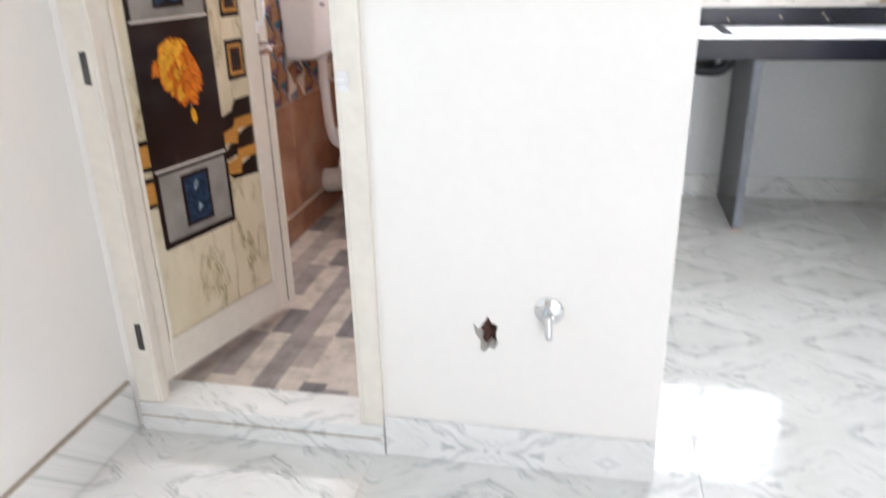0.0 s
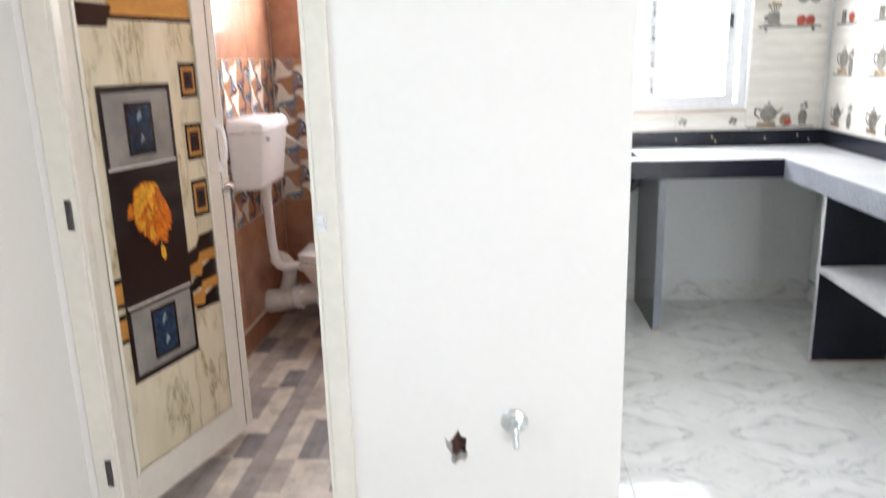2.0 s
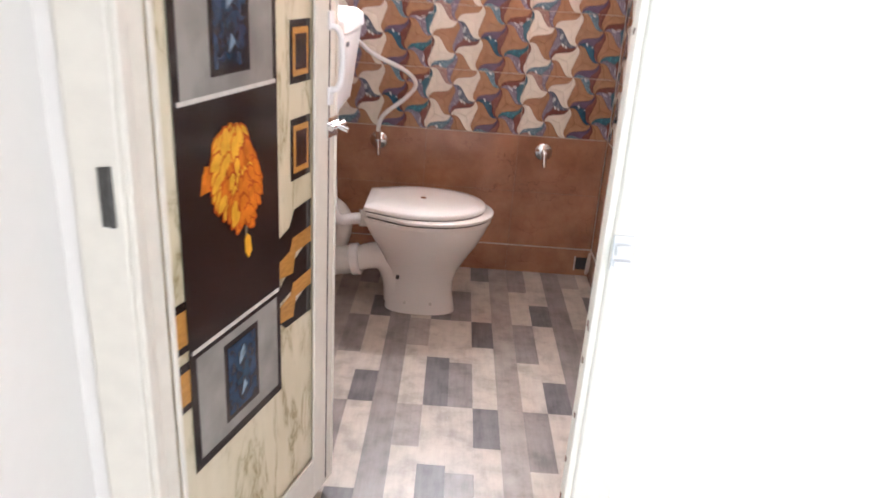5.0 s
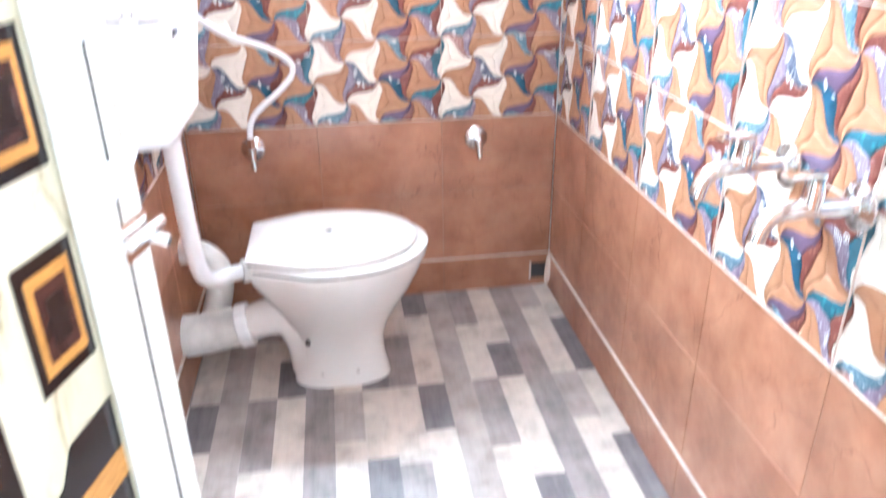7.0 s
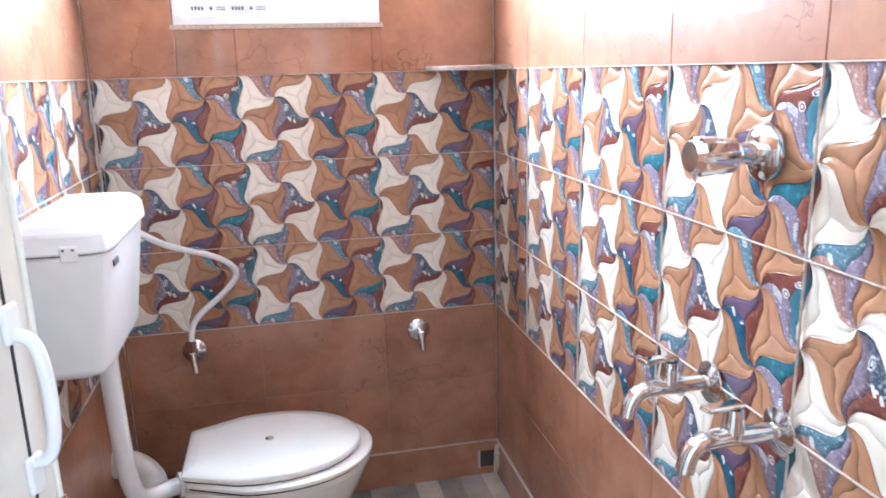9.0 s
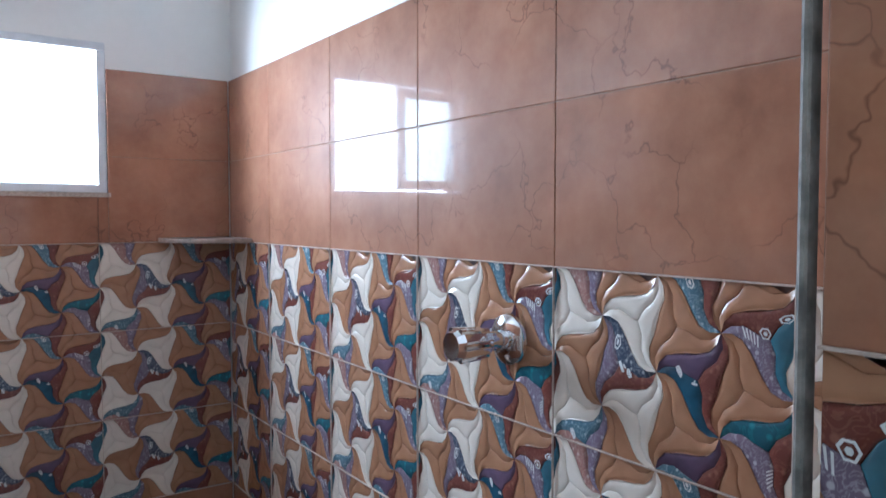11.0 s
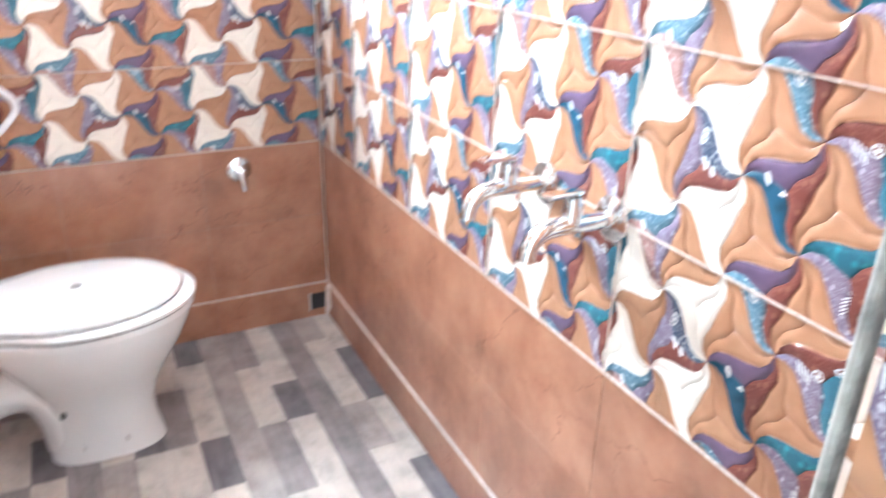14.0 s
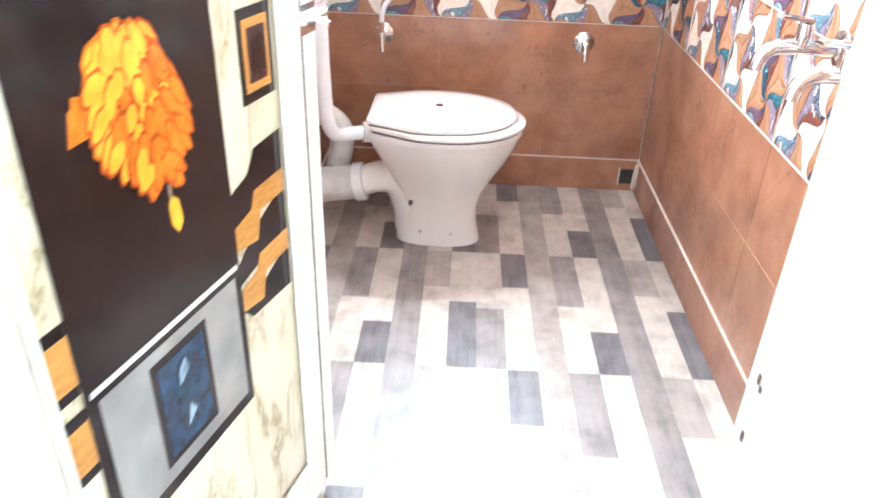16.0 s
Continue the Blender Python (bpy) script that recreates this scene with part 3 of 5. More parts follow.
    for r in range(rows):
        f = r / (rows - 1)
        z = 1.050 - f * 0.142
        half = 0.036 + 0.022 * math.sin(math.pi * min(1, f * 1.1)) - 0.020 * max(0, f - 0.7) / 0.3
        mid = 0.230 + 0.030 * f
        n = 7
        for k in range(n):
            e = 2 * k / (n - 1) - 1
            u = mid + half * e + rng.uniform(-0.003, 0.003)
            zz = z + rng.uniform(-0.004, 0.004) - 0.012 * abs(e)
            w, h = rng.uniform(0.0075, 0.0105), rng.uniform(0.013, 0.020)
            a = e * 0.7 + rng.uniform(-0.2, 0.2)
            tone = f * 0.9 + 0.30 * e + rng.uniform(-0.3, 0.3)
            for grow, level, tint in ((1.22, -0.15, DEEPOR if tone > 0.1 else ORANGE), (0.95, 0.0, YELLOW if tone < 0.38 else ORANGE)):
                shape = [(-w, 0.3 * h), (-0.8 * w, -0.5 * h), (-0.2 * w, -h), (0.3 * w, -h), (0.8 * w, -0.5 * h), (w, 0.3 * h), (0.4 * w, h), (-0.4 * w, h)]
                pts = [(u + grow * (p * math.cos(a) - q * math.sin(a)), zz + grow * (p * math.sin(a) + q * math.cos(a))) for p, q in shape]
                art("petal", pts, tint, 5 + 0.3 * (count % 3) + 0.02 * count + level)
            count += 1
    for k in range(7):
        u, zz = 0.158 + 0.006 * k, 0.985 + 0.008 * math.sin(k * 2.1) + 0.004 * k
        art("petal", [(u - 0.012, zz - 0.014), (u + 0.008, zz - 0.012), (u + 0.012, zz + 0.014), (u - 0.004, zz + 0.018)], ORANGE if k < 5 else YELLOW, 5 + 0.1 * k)
    art("bud", [(0.268, 0.872), (0.278, 0.864), (0.281, 0.838), (0.272, 0.826), (0.262, 0.840), (0.262, 0.862)], YELLOW, 5, "yellow flower bud print")
    art("stem", rect(0.266, 0.269, 0.858, 0.905), KBROWN, 4.5)
    # small framed squares
    for z0, z1 in ((1.285, 1.388), (1.098, 1.208), (0.920, 1.035)):
        art("small_frame", rect(0.428, 0.503, z0, z1), BLACKP, 1, "small black framed square print")
        art("small_mount", rect(0.437, 0.494, z0 + 0.013, z1 - 0.013), TANP, 2)
        art("small_mount", rect(0.445, 0.486, z0 + 0.024, z1 - 0.024), BROWNP, 3)
        art("small_core", rect(0.454, 0.477, z0 + 0.036, z1 - 0.036), BLACKP, 4)
    # slats beside the frame
    for z in (0.762, 0.668):
        art("side_slat", [(0.377, z + 0.012), (0.420, z + 0.022), (0.430, z + 0.045), (0.505, z + 0.048), (0.505, z + 0.014), (0.442, z + 0.012), (0.430, z - 0.028), (0.377, z - 0.020)], TANP, 1.5)
    art("side_block", [(0.377, 0.820), (0.420, 0.832), (0.440, 0.862), (0.505, 0.866), (0.505, 0.790), (0.377, 0.770)], BLACKP, 1)
    art("side_block", [(0.420, 0.752), (0.505, 0.785), (0.505, 0.712), (0.430, 0.700), (0.377, 0.690), (0.377, 0.716)], BLACKP, 1.2)
    art("side_block", [(0.377, 0.648), (0.430, 0.662), (0.505, 0.690), (0.505, 0.622), (0.400, 0.628)], BLACKP, 1.2)
    for z in (0.775, 0.672):
        art("side_slat", rect(0.061, 0.096, z - 0.028, z + 0.030), TANP, 1)
        art("side_block", rect(0.061, 0.096, z + 0.030, z + 0.044), BLACKP, 1)
        art("side_block", rect(0.061, 0.096, z - 0.040, z - 0.028), BLACKP, 1)
    # handle and bolt
    h = [(0.0, 0.575, 1.190), (0.024, 0.575, 1.186), (0.029, 0.575, 1.13), (0.024, 0.575, 1.074), (0.0, 0.575, 1.068)]
    bm = tube([LEAF @ Vector((c - 0.018, u, z)) for c, u, z in h], [0.006, 0.006, 0.0065, 0.006, 0.006], None, 10)
    handle = part("handle", bm, PLASTIC, d, "white plastic pull handle", smooth=True)
    for z in (1.200, 1.058):
        part("handle_foot", leaf_box(0.564, 0.586, z - 0.018, z + 0.018, 0.0, 0.006), PLASTIC, handle, bevel=0.003)
    bm = leaf_box(0.565, 0.611, 0.975, 1.015, 0.0, 0.004)
    tube([LEAF @ Vector((-0.006, 0.560, 0.997)), LEAF @ Vector((-0.006, 0.622, 0.997))], 0.006, bm, 10)
    tube([LEAF @ Vector((-0.006, 0.590, 0.997)), LEAF @ Vector((0.018, 0.590, 0.990))], 0.005, bm, 10)
    part("bolt", bm, CHROME, d, "chrome tower bolt", smooth=True)
    return d


door_leaf()


# ---- windows ----
def film_marks(parent, start, step, count, size, flat):
    """Dark printed bars along a film-covered frame: flat(a0, a1, b0, b1) gives the box."""
    for k in range(count):
        a = start + step * k
        for j in range(4):
            part("film_mark", flat(a + size * 0.25 * j, a + size * (0.25 * j + 0.15), 0.36, 0.64), INK, parent)
        part("film_mark", flat(a + size * 1.4, a + size * 1.6, 0.38, 0.62), INK, parent)
        part("film_mark", flat(a + size * 1.9, a + size * 2.6, 0.36, 0.43), STEEL, parent)
        part("film_mark", flat(a + size * 1.9, a + size * 2.6, 0.55, 0.61), STEEL, parent)


def bath_window():
    w = thing("window_1", (-0.747, 3.85, 1.535), "small aluminium sliding window, one sash slid open", "window", kind="structure")
    x0, x1, z0, z1, y = -1.025, -0.47, 1.535, 1.935, 3.80
    t = 0.022
    for name, b in (("window_frame", (x0, x1, z0, z0 + t)), ("window_frame", (x0, x1, z1 - t, z1)), ("window_frame", (x0, x0 + t, z0 + t, z1 - t)), ("window_frame", (x1 - t, x1, z0 + t, z1 - t))):
        part(name, box(b[0], b[1], y, y + 0.07, b[2], b[3]), FILM, w, bevel=0.002)
    s0, s1, a0, a1, f = x0 + 0.03, x0 + 0.295, z0 + 0.026, z1 - 0.026, 0.034
    for b in ((s0, s1, a0, a0 + f), (s0, s1, a1 - f, a1), (s0, s0 + f, a0 + f, a1 - f), (s1 - f, s1, a0 + f, a1 - f)):
        part("sash", box(b[0], b[1], y + 0.012, y + 0.034, b[2], b[3]), FILM, w, bevel=0.002)
    pane = part("pane", box(s0 + f, s1 - f, y + 0.022, y + 0.026, a0 + f, a1 - f), TINTED, w, "tinted sliding pane")
    pane.visible_shadow = False
    pane = part("pane", box(s1 - 0.03, x1 - t, y + 0.050, y + 0.054, a0, a1), CLEAR, w)
    pane.visible_shadow = False
    film_marks(w, s0 + 0.02, 0.105, 2, 0.034, lambda a, b, c, d: box(a, b, y + 0.0105, y + 0.0125, a0 + f * c, a0 + f * d))
    film_marks(w, a0 + 0.05, 0.13, 2, 0.040, lambda a, b, c, d: box(s0 + f * c, s0 + f * d, y + 0.0105, y + 0.0125, a, b))
    part("window_sill", box(x0 - 0.006, x1 + 0.006, 3.785, 3.80, z0 - 0.012, z0), GROUT, w)


def kitchen_window():
    w = thing("window_2", (0.737, 4.17, 1.066), "white aluminium sliding window with protective film", "window", kind="structure")
    x0, x1, z0, z1, y, t = 0.245, 1.228, 1.066, 1.975, 4.150, 0.04
    for b in ((x0, x1, z0, z0 + t), (x0, x1, z1 - t, z1), (x0, x0 + t, z0 + t, z1 - t), (x1 - t, x1, z0 + t, z1 - t)):
        part("window_frame", box(b[0], b[1], y, y + 0.08, b[2], b[3]), FILM, w, bevel=0.003)
    f = 0.045
    for k, (s0, s1) in enumerate(((x0 + t, 0.76), (0.71, x1 - t - 0.02))):
        yy = y + 0.045 - 0.03 * k
        a0, a1 = z0 + t, z1 - t
        for b in ((s0, s1, a0, a0 + f), (s0, s1, a1 - f, a1), (s0, s0 + f, a0 + f, a1 - f), (s1 - f, s1, a0 + f, a1 - f)):
            part("sash", box(b[0], b[1], yy, yy + 0.024, b[2], b[3]), FILM, w, bevel=0.003)
        pane = part("pane", box(s0 + f, s1 - f, yy + 0.010, yy + 0.014, a0 + f, a1 - f), CLEAR, w)
        pane.visible_shadow = False
    film_marks(w, 1.17, 0.135, 6, 0.030, lambda a, b, c, d: box(0.71 + f * c, 0.71 + f * d, y + 0.0130, y + 0.0150, a, b))
    film_marks(w, 0.77, 0.16, 3, 0.040, lambda a, b, c, d: box(a, b, y + 0.0130, y + 0.0150, z1 - t - f + f * c, z1 - t - f + f * d))
    part("sash_lock", box(1.130, 1.146, y + 0.008, y + 0.015, 1.50, 1.57), STEEL, w)
    part("window_sill", box(x0, x1, 4.105, 4.150, z0 - 0.004, z0 + 0.008), GROUT, w)


def hall_window():
    w = thing("window_3", (-1.33, 0.64, 0.75), "sliding window with frosted glass and film-wrapped frame", "window", kind="structure")
    y0, y1, z0, z1, x, t = 0.0, 1.285, 0.757, 1.98, -1.385, 0.035
    for b in ((y0, y1, z0, z0 + t), (y0, y1, z1 - t, z1), (y0, y0 + t, z0 + t, z1 - t), (y1 - t, y1, z0 + t, z1 - t)):
        part("window_frame", box(x, x + 0.075, b[0], b[1], b[2], b[3]), FILM, w, bevel=0.003)
    for k, (s0, s1) in enumerate(((0.62, y1 - t - 0.004), (y0 + t, 0.66))):
        xx, f = x + 0.046 - 0.030 * k, 0.042
        a0, a1 = z0 + t + 0.004, z1 - t
        for b in ((s0, s1, a0, a0 + f), (s0, s1, a1 - f, a1), (s0, s0 + f, a0 + f, a1 - f), (s1 - f, s1, a0 + f, a1 - f)):
            part("sash", box(xx, xx + 0.026, b[0], b[1], b[2], b[3]), FILM, w, bevel=0.003)
        g = 0.020
        for b in ((s0 + f, s1 - f, a0 + f, a0 + f + g), (s0 + f, s0 + f + g, a0 + f + g, a1 - f), (s1 - f - g, s1 - f, a0 + f + g, a1 - f)):
            part("gasket", box(xx + 0.004, xx + 0.020, b[0], b[1], b[2], b[3]), RUBBER, w)
        pane = part("pane", box(xx + 0.010, xx + 0.015, s0 + f, s1 - f, a0 + f, a1 - f), FROST, w, "patterned frosted pane")
        pane.visible_shadow = False
    edge = y1 - t - 0.004
    film_marks(w, 0.84, 0.140, 8, 0.050, lambda a, b, c, d: box(x + 0.0715, x + 0.0735, edge - 0.042 + 0.042 * c, edge - 0.042 + 0.042 * d, a, b))
    film_marks(w, 0.80, 0.150, 7, 0.038, lambda a, b, c, d: box(x + 0.0745, x + 0.0765, y1 - t + t * c, y1 - t + t * d, a, b))
    film_marks(w, 0.66, 0.16, 4, 0.055, lambda a, b, c, d: box(x + 0.0745, x + 0.0765, a, b, z0 + t * c, z0 + t * d))
    part("window_sill", box(-1.31, X_LEFT + 0.001, 0.0, 1.285, 0.745, 0.757), SILL, w, "bare brown cement sill")


bath_window(), kitchen_window(), hall_window()


# ---- hall fittings ----
def light_switch():
    s = thing("light_switch", (X_LEFT, 1.532, 1.42), "glossy red switch plate with two white rockers on wall", "switch")
    y0, y1, z0, z1 = 1.475, 1.589, 1.420, 1.536
    bm = slab(rect(y0, y1, z0, z1), [rect(y0 + 0.030, y1 - 0.030, z0 + 0.030, z1 - 0.032)[::-1]], facing_right(X_LEFT), 0.010)
    part("plate", bm, RED, s, bevel=0.003)
    part("rocker_bed", box(X_LEFT, X_LEFT + 0.006, y0 + 0.030, y1 - 0.030, z0 + 0.030, z1 - 0.032), PLASTIC, s)
    for k in range(2):
        part("rocker", box(X_LEFT + 0.006, X_LEFT + 0.011, y0 + 0.034 + 0.024 * k, y0 + 0.055 + 0.024 * k, z0 + 0.036, z1 - 0.040), PLASTIC, s, bevel=0.002)


def angle_cock(name, x, y, z, label):
    """Small chrome cock on a wall that faces -y, lever hanging down."""
    c = thing(name, (x, y, z), label, "tap")
    part("flange", tube([(x, y, z), (x, y - 0.004, z), (x, y - 0.010, z)], [0.036, 0.034, 0.014], None, 20, 1), CHROME, c, smooth=True)
    part("body", tube([(x, y - 0.006, z), (x, y - 0.045, z)], 0.011, None, 14), CHROME, c, smooth=True)
    part("lever", tube([(x, y - 0.040, z + 0.004), (x + 0.002, y - 0.046, z - 0.020), (x + 0.004, y - 0.050, z - 0.050)], [0.013, 0.010, 0.008], None, 12), CHROME, c, smooth=True)
    return c


light_switch()
angle_cock("wall_tap", -0.075, Y_HALL, 0.462, "chrome angle cock low on the white wall")
nail = part("wall_nail", tube([(X_LEFT, 1.471, 1.066), (X_LEFT + 0.010, 1.471, 1.066)], 0.0035, None, 8), STEEL, label="small dark nail in the white wall", category="nail")


# ---- bathroom things ----
def egg(cx0, cx1, cy, half, back, z, n=40, inset=0.0):
    """Seat outline: a straight back at cx0, a rounded tip at cx1."""
    pts = []
    for k in range(n):
        a = 2 * math.pi * k / n
        c, s = math.cos(a), math.sin(a)
        mid = cx0 + 0.46 * (cx1 - cx0)
        if c >= 0:
            x = mid + (cx1 - mid - inset) * abs(c) ** 0.95
            y = (half - inset) * s
        else:
            f = abs(c)
            x = mid - (mid - cx0 - inset) * min(1, f * 1.12)
            y = math.copysign((half - inset) * abs(s) ** 0.55 if f < 0.89 else (half - inset) * abs(s) ** 0.55, s)
            y = math.copysign(min(abs(y), half - inset - (half - back) * max(0, f - 0.25) / 0.75), s)
        pts.append((x, cy + y, z))
    return pts


def toilet():
    w = thing("toilet", (-0.84, 3.38, BATH_FLOOR), "white ceramic toilet with closed lid on the bathroom floor", "toilet")
    cy = 3.385
    rings = []
    for z, x0, x1, h, e in ((0.088, -0.975, -0.708, 0.082, 2.6), (0.11, -0.972, -0.712, 0.080, 2.6), (0.16, -0.960, -0.722, 0.074, 2.5), (0.21, -0.958, -0.722, 0.076, 2.4),
                         (0.26, -0.968, -0.705, 0.092, 2.2), (0.31, -0.988, -0.675, 0.116, 2.1), (0.36, -1.010, -0.643, 0.143, 2.0), (0.41, -1.030, -0.618, 0.164, 2.0), (0.44, -1.040, -0.607, 0.174, 2.0), (0.458, -1.043, -0.603, 0.177, 2.0)):
        c, r = (x0 + x1) / 2, (x1 - x0) / 2
        f = max(0, min(1, (z - 0.21) / 0.22))
        ell = [(c + r * math.copysign(abs(math.cos(a)) ** (2 / e), math.cos(a)), cy + h * math.copysign(abs(math.sin(a)) ** (2 / e), math.sin(a)), z) for a in (2 * math.pi * k / 40 for k in range(40))]
        top = egg(x0, x1, cy, h, 0.115, z)
        rings.append([tuple(Vector(p).lerp(Vector(q), f)) for p, q in zip(ell, top)])
    part("bowl", loft(rings), CERAMIC, w, smooth=True)
    part("trap_tail", tube([(-0.925, cy, 0.115), (-0.930, cy, 0.20), (-0.965, cy, 0.275), (-1.02, cy, 0.285), (-1.085, cy, 0.262)], [0.055, 0.055, 0.053, 0.050, 0.046]), CERAMIC, w, smooth=True)
    part("rim_band", loft([egg(-1.046, -0.600, cy, 0.180, 0.116, z) for z in (0.452, 0.466)]), CERAMIC, w, smooth=True)
    part("seat", loft([egg(-1.040, -0.596, cy, 0.184, 0.105, 0.468, inset=0.006), egg(-1.040, -0.594, cy, 0.186, 0.105, 0.474), egg(-1.040, -0.594, cy, 0.186, 0.105, 0.482), egg(-1.040, -0.596, cy, 0.184, 0.105, 0.486, inset=0.004)]), CERAMIC, w, "off-white plastic seat", smooth=True)
    lid = part("lid", loft([egg(-1.052, -0.622, cy, 0.172, 0.104, z, inset=q) for z, q in ((0.4895, 0.004), (0.495, 0.0), (0.503, 0.001), (0.508, 0.006), (0.5095, 0.020), (0.512, 0.026), (0.5145, 0.040), (0.516, 0.085))]), CERAMIC, w, "closed cream plastic lid", smooth=True)
    # solid near-black ring paints the shade line between seat and lid
    part("lid_gap", loft([egg(-1.046, -0.628, cy, 0.166, 0.100, z) for z in (0.4855, 0.4900)]), DARK, w)
    part("lid_badge", tube([(-0.850, cy + 0.0, 0.5150), (-0.850, cy + 0.0, 0.5175)], 0.011, None, 14), CHROME, lid)
    # same painted shade line between rim and seat
    part("seat_gap", loft([egg(-1.036, -0.602, cy, 0.179, 0.100, z) for z in (0.4645, 0.4690)]), DARK, w)
    for x in (-0.895, -0.800):
        part("floor_bolt", tube([(x, cy - 0.082, 0.135), (x, cy - 0.070, 0.135)], 0.0055, None, 10), GREYPLASTIC, w)
    part("side_bolt", tube([(-0.925, cy - 0.078, 0.232), (-0.925, cy - 0.06, 0.232)], 0.007, None, 10), STEEL, w)


def waste_connector():
    cy = 3.385
    c = thing("waste_connector", (-1.15, cy, BATH_FLOOR), "greyish plastic waste elbow behind the toilet", "pipe")
    part("collar", tube([(-1.072, cy, 0.264), (-1.105, cy, 0.258)], 0.060, None, 22), PLASTIC, c, smooth=True, bevel=0.004)
    part("elbow", tube([(-1.10, cy, 0.259), (-1.165, cy, 0.250), (-1.21, cy + 0.005, 0.24), (-1.256, cy + 0.01, 0.235)], [0.052, 0.054, 0.056, 0.056], None, 18), GREYPLASTIC, c, smooth=True)
    part("upper_pipe", tube([(-1.175, cy + 0.06, 0.26), (-1.150, cy + 0.075, 0.34), (-1.150, cy + 0.085, 0.40), (-1.20, cy + 0.12, 0.43), (-1.25, cy + 0.13, 0.43)], 0.036, None, 14), GREYPLASTIC, c, smooth=True)


def cistern():
    c = thing("cistern", (-1.17, 3.23, 0.85), "white plastic flush cistern hung on the tiled wall", "cistern")

    def ring(z, y0, y1, x1, cut):
        return [(X_LEFT + 0.004, y0, z), (x1 - cut, y0, z), (x1 - 0.3 * cut, y0 + 0.3 * cut, z), (x1, y0 + cut * 1.3, z), (x1, y1 - cut * 1.3, z), (x1 - 0.3 * cut, y1 - 0.3 * cut, z), (x1 - cut, y1, z), (X_LEFT + 0.004, y1, z)]
    part("tank", loft([ring(0.848, 3.065, 3.395, -1.135, 0.03), ring(0.862, 3.050, 3.410, -1.118, 0.03), ring(1.095, 3.028, 3.432, -1.088, 0.035)]), PLASTIC, c, bevel=0.006, smooth=True)
    part("lid", loft([ring(1.097, 3.022, 3.438, -1.080, 0.035), ring(1.135, 3.024, 3.436, -1.083, 0.035), ring(1.152, 3.040, 3.420, -1.100, 0.04)]), PLASTIC, c, bevel=0.005, smooth=True)
    # near-black band paints the shade under the cistern lid
    part("lid_gap", loft([ring(1.0945, 3.031, 3.429, -1.091, 0.035), ring(1.0975, 3.031, 3.429, -1.091, 0.035)]), DARK, c)
    part("lid_tab", box(-1.165, -1.135, 3.020, 3.030, 1.085, 1.115), PLASTIC, c, bevel=0.003)
    for x in (-1.158, -1.142):
        part("tab_mark", tube([(x, 3.019, 1.108), (x, 3.024, 1.108)], 0.0025, None, 8), INK, c)
    part("badge", box(-1.0905, -1.0875, 3.075, 3.115, 1.060, 1.072), INK, c)
    part("side_cap", tube([(-1.205, 3.046, 1.03), (-1.205, 3.038, 1.03)], 0.014, None, 14), PLASTIC, c)
    part("inlet", tube([(-1.125, 3.425, 1.060), (-1.125, 3.452, 1.060)], [0.014, 0.012], None, 12), PLASTIC, c, smooth=True)


def flush_pipe():
    p = thing("flush_pipe", (-1.155, 3.25, 0.42), "white plastic flush pipe bending into the toilet", "pipe")
    part("pipe", tube([(-1.165, 3.245, 0.86), (-1.165, 3.255, 0.65), (-1.162, 3.275, 0.485), (-1.145, 3.315, 0.432), (-1.095, 3.365, 0.428), (-1.030, 3.385, 0.425)], 0.021, None, 16), PLASTIC, p, smooth=True)
    part("nut", tube([(-1.165, 3.245, 0.862), (-1.165, 3.247, 0.825)], [0.030, 0.025], None, 12), PLASTIC, p, smooth=True)
    part("rubber_seal", tube([(-1.075, 3.372, 0.428), (-1.040, 3.383, 0.425)], 0.031, None, 16), CERAMIC, p, smooth=True)


def supply_hose():
    h = thing("supply_hose", (-1.05, 3.74, 0.62), "pale braided water hose from wall cock to cistern", "hose")
    part("hose", tube([(-1.125, 3.452, 1.060), (-1.122, 3.50, 1.040), (-1.07, 3.60, 0.975), (-0.96, 3.70, 0.920), (-0.905, 3.735, 0.862), (-0.955, 3.745, 0.800), (-1.040, 3.748, 0.735), (-1.058, 3.748, 0.690), (-1.058, 3.748, 0.640)], 0.0085, None, 12, 3), PLASTIC, h, smooth=True)
    part("hose_nut", tube([(-1.058, 3.748, 0.665), (-1.058, 3.748, 0.632)], 0.012, None, 6), CHROME, h)


def bib_tap(y, group):
    t = thing("bib_tap", (X_BATH_RIGHT, y, 0.915), "chrome bib tap with flat lever on the patterned tiles", "tap", group)
    x, z = X_BATH_RIGHT, 0.918
    part("flange", tube([(x - 0.002, y, z), (x - 0.006, y, z), (x - 0.012, y, z)], [0.034, 0.033, 0.014], None, 22, 1), CHROME, t, smooth=True)
    part("spout", tube([(x - 0.006, y, z), (x - 0.085, y, z + 0.002), (x - 0.118, y, z), (x - 0.135, y, z - 0.016), (x - 0.140, y, z - 0.040)], [0.0125, 0.0135, 0.0135, 0.0125, 0.0125], None, 16), CHROME, t, smooth=True)
    part("valve", tube([(x - 0.072, y, z), (x - 0.072, y, z + 0.020), (x - 0.072, y, z + 0.042)], [0.0135, 0.0145, 0.0120], None, 14, 0), CHROME, t, smooth=True)
    bm = box(x - 0.132, x - 0.060, y - 0.009, y + 0.009, z + 0.043, z + 0.051)
    bm.transform(Matrix.Translation((x - 0.072, y, z + 0.046)) @ Matrix.Rotation(radians(8), 4, "Y") @ Matrix.Rotation(radians(18), 4, "Z") @ Matrix.Translation((0.072 - x, -y, -z - 0.046)))
    part("lever", bm, CHROME, t, bevel=0.003)


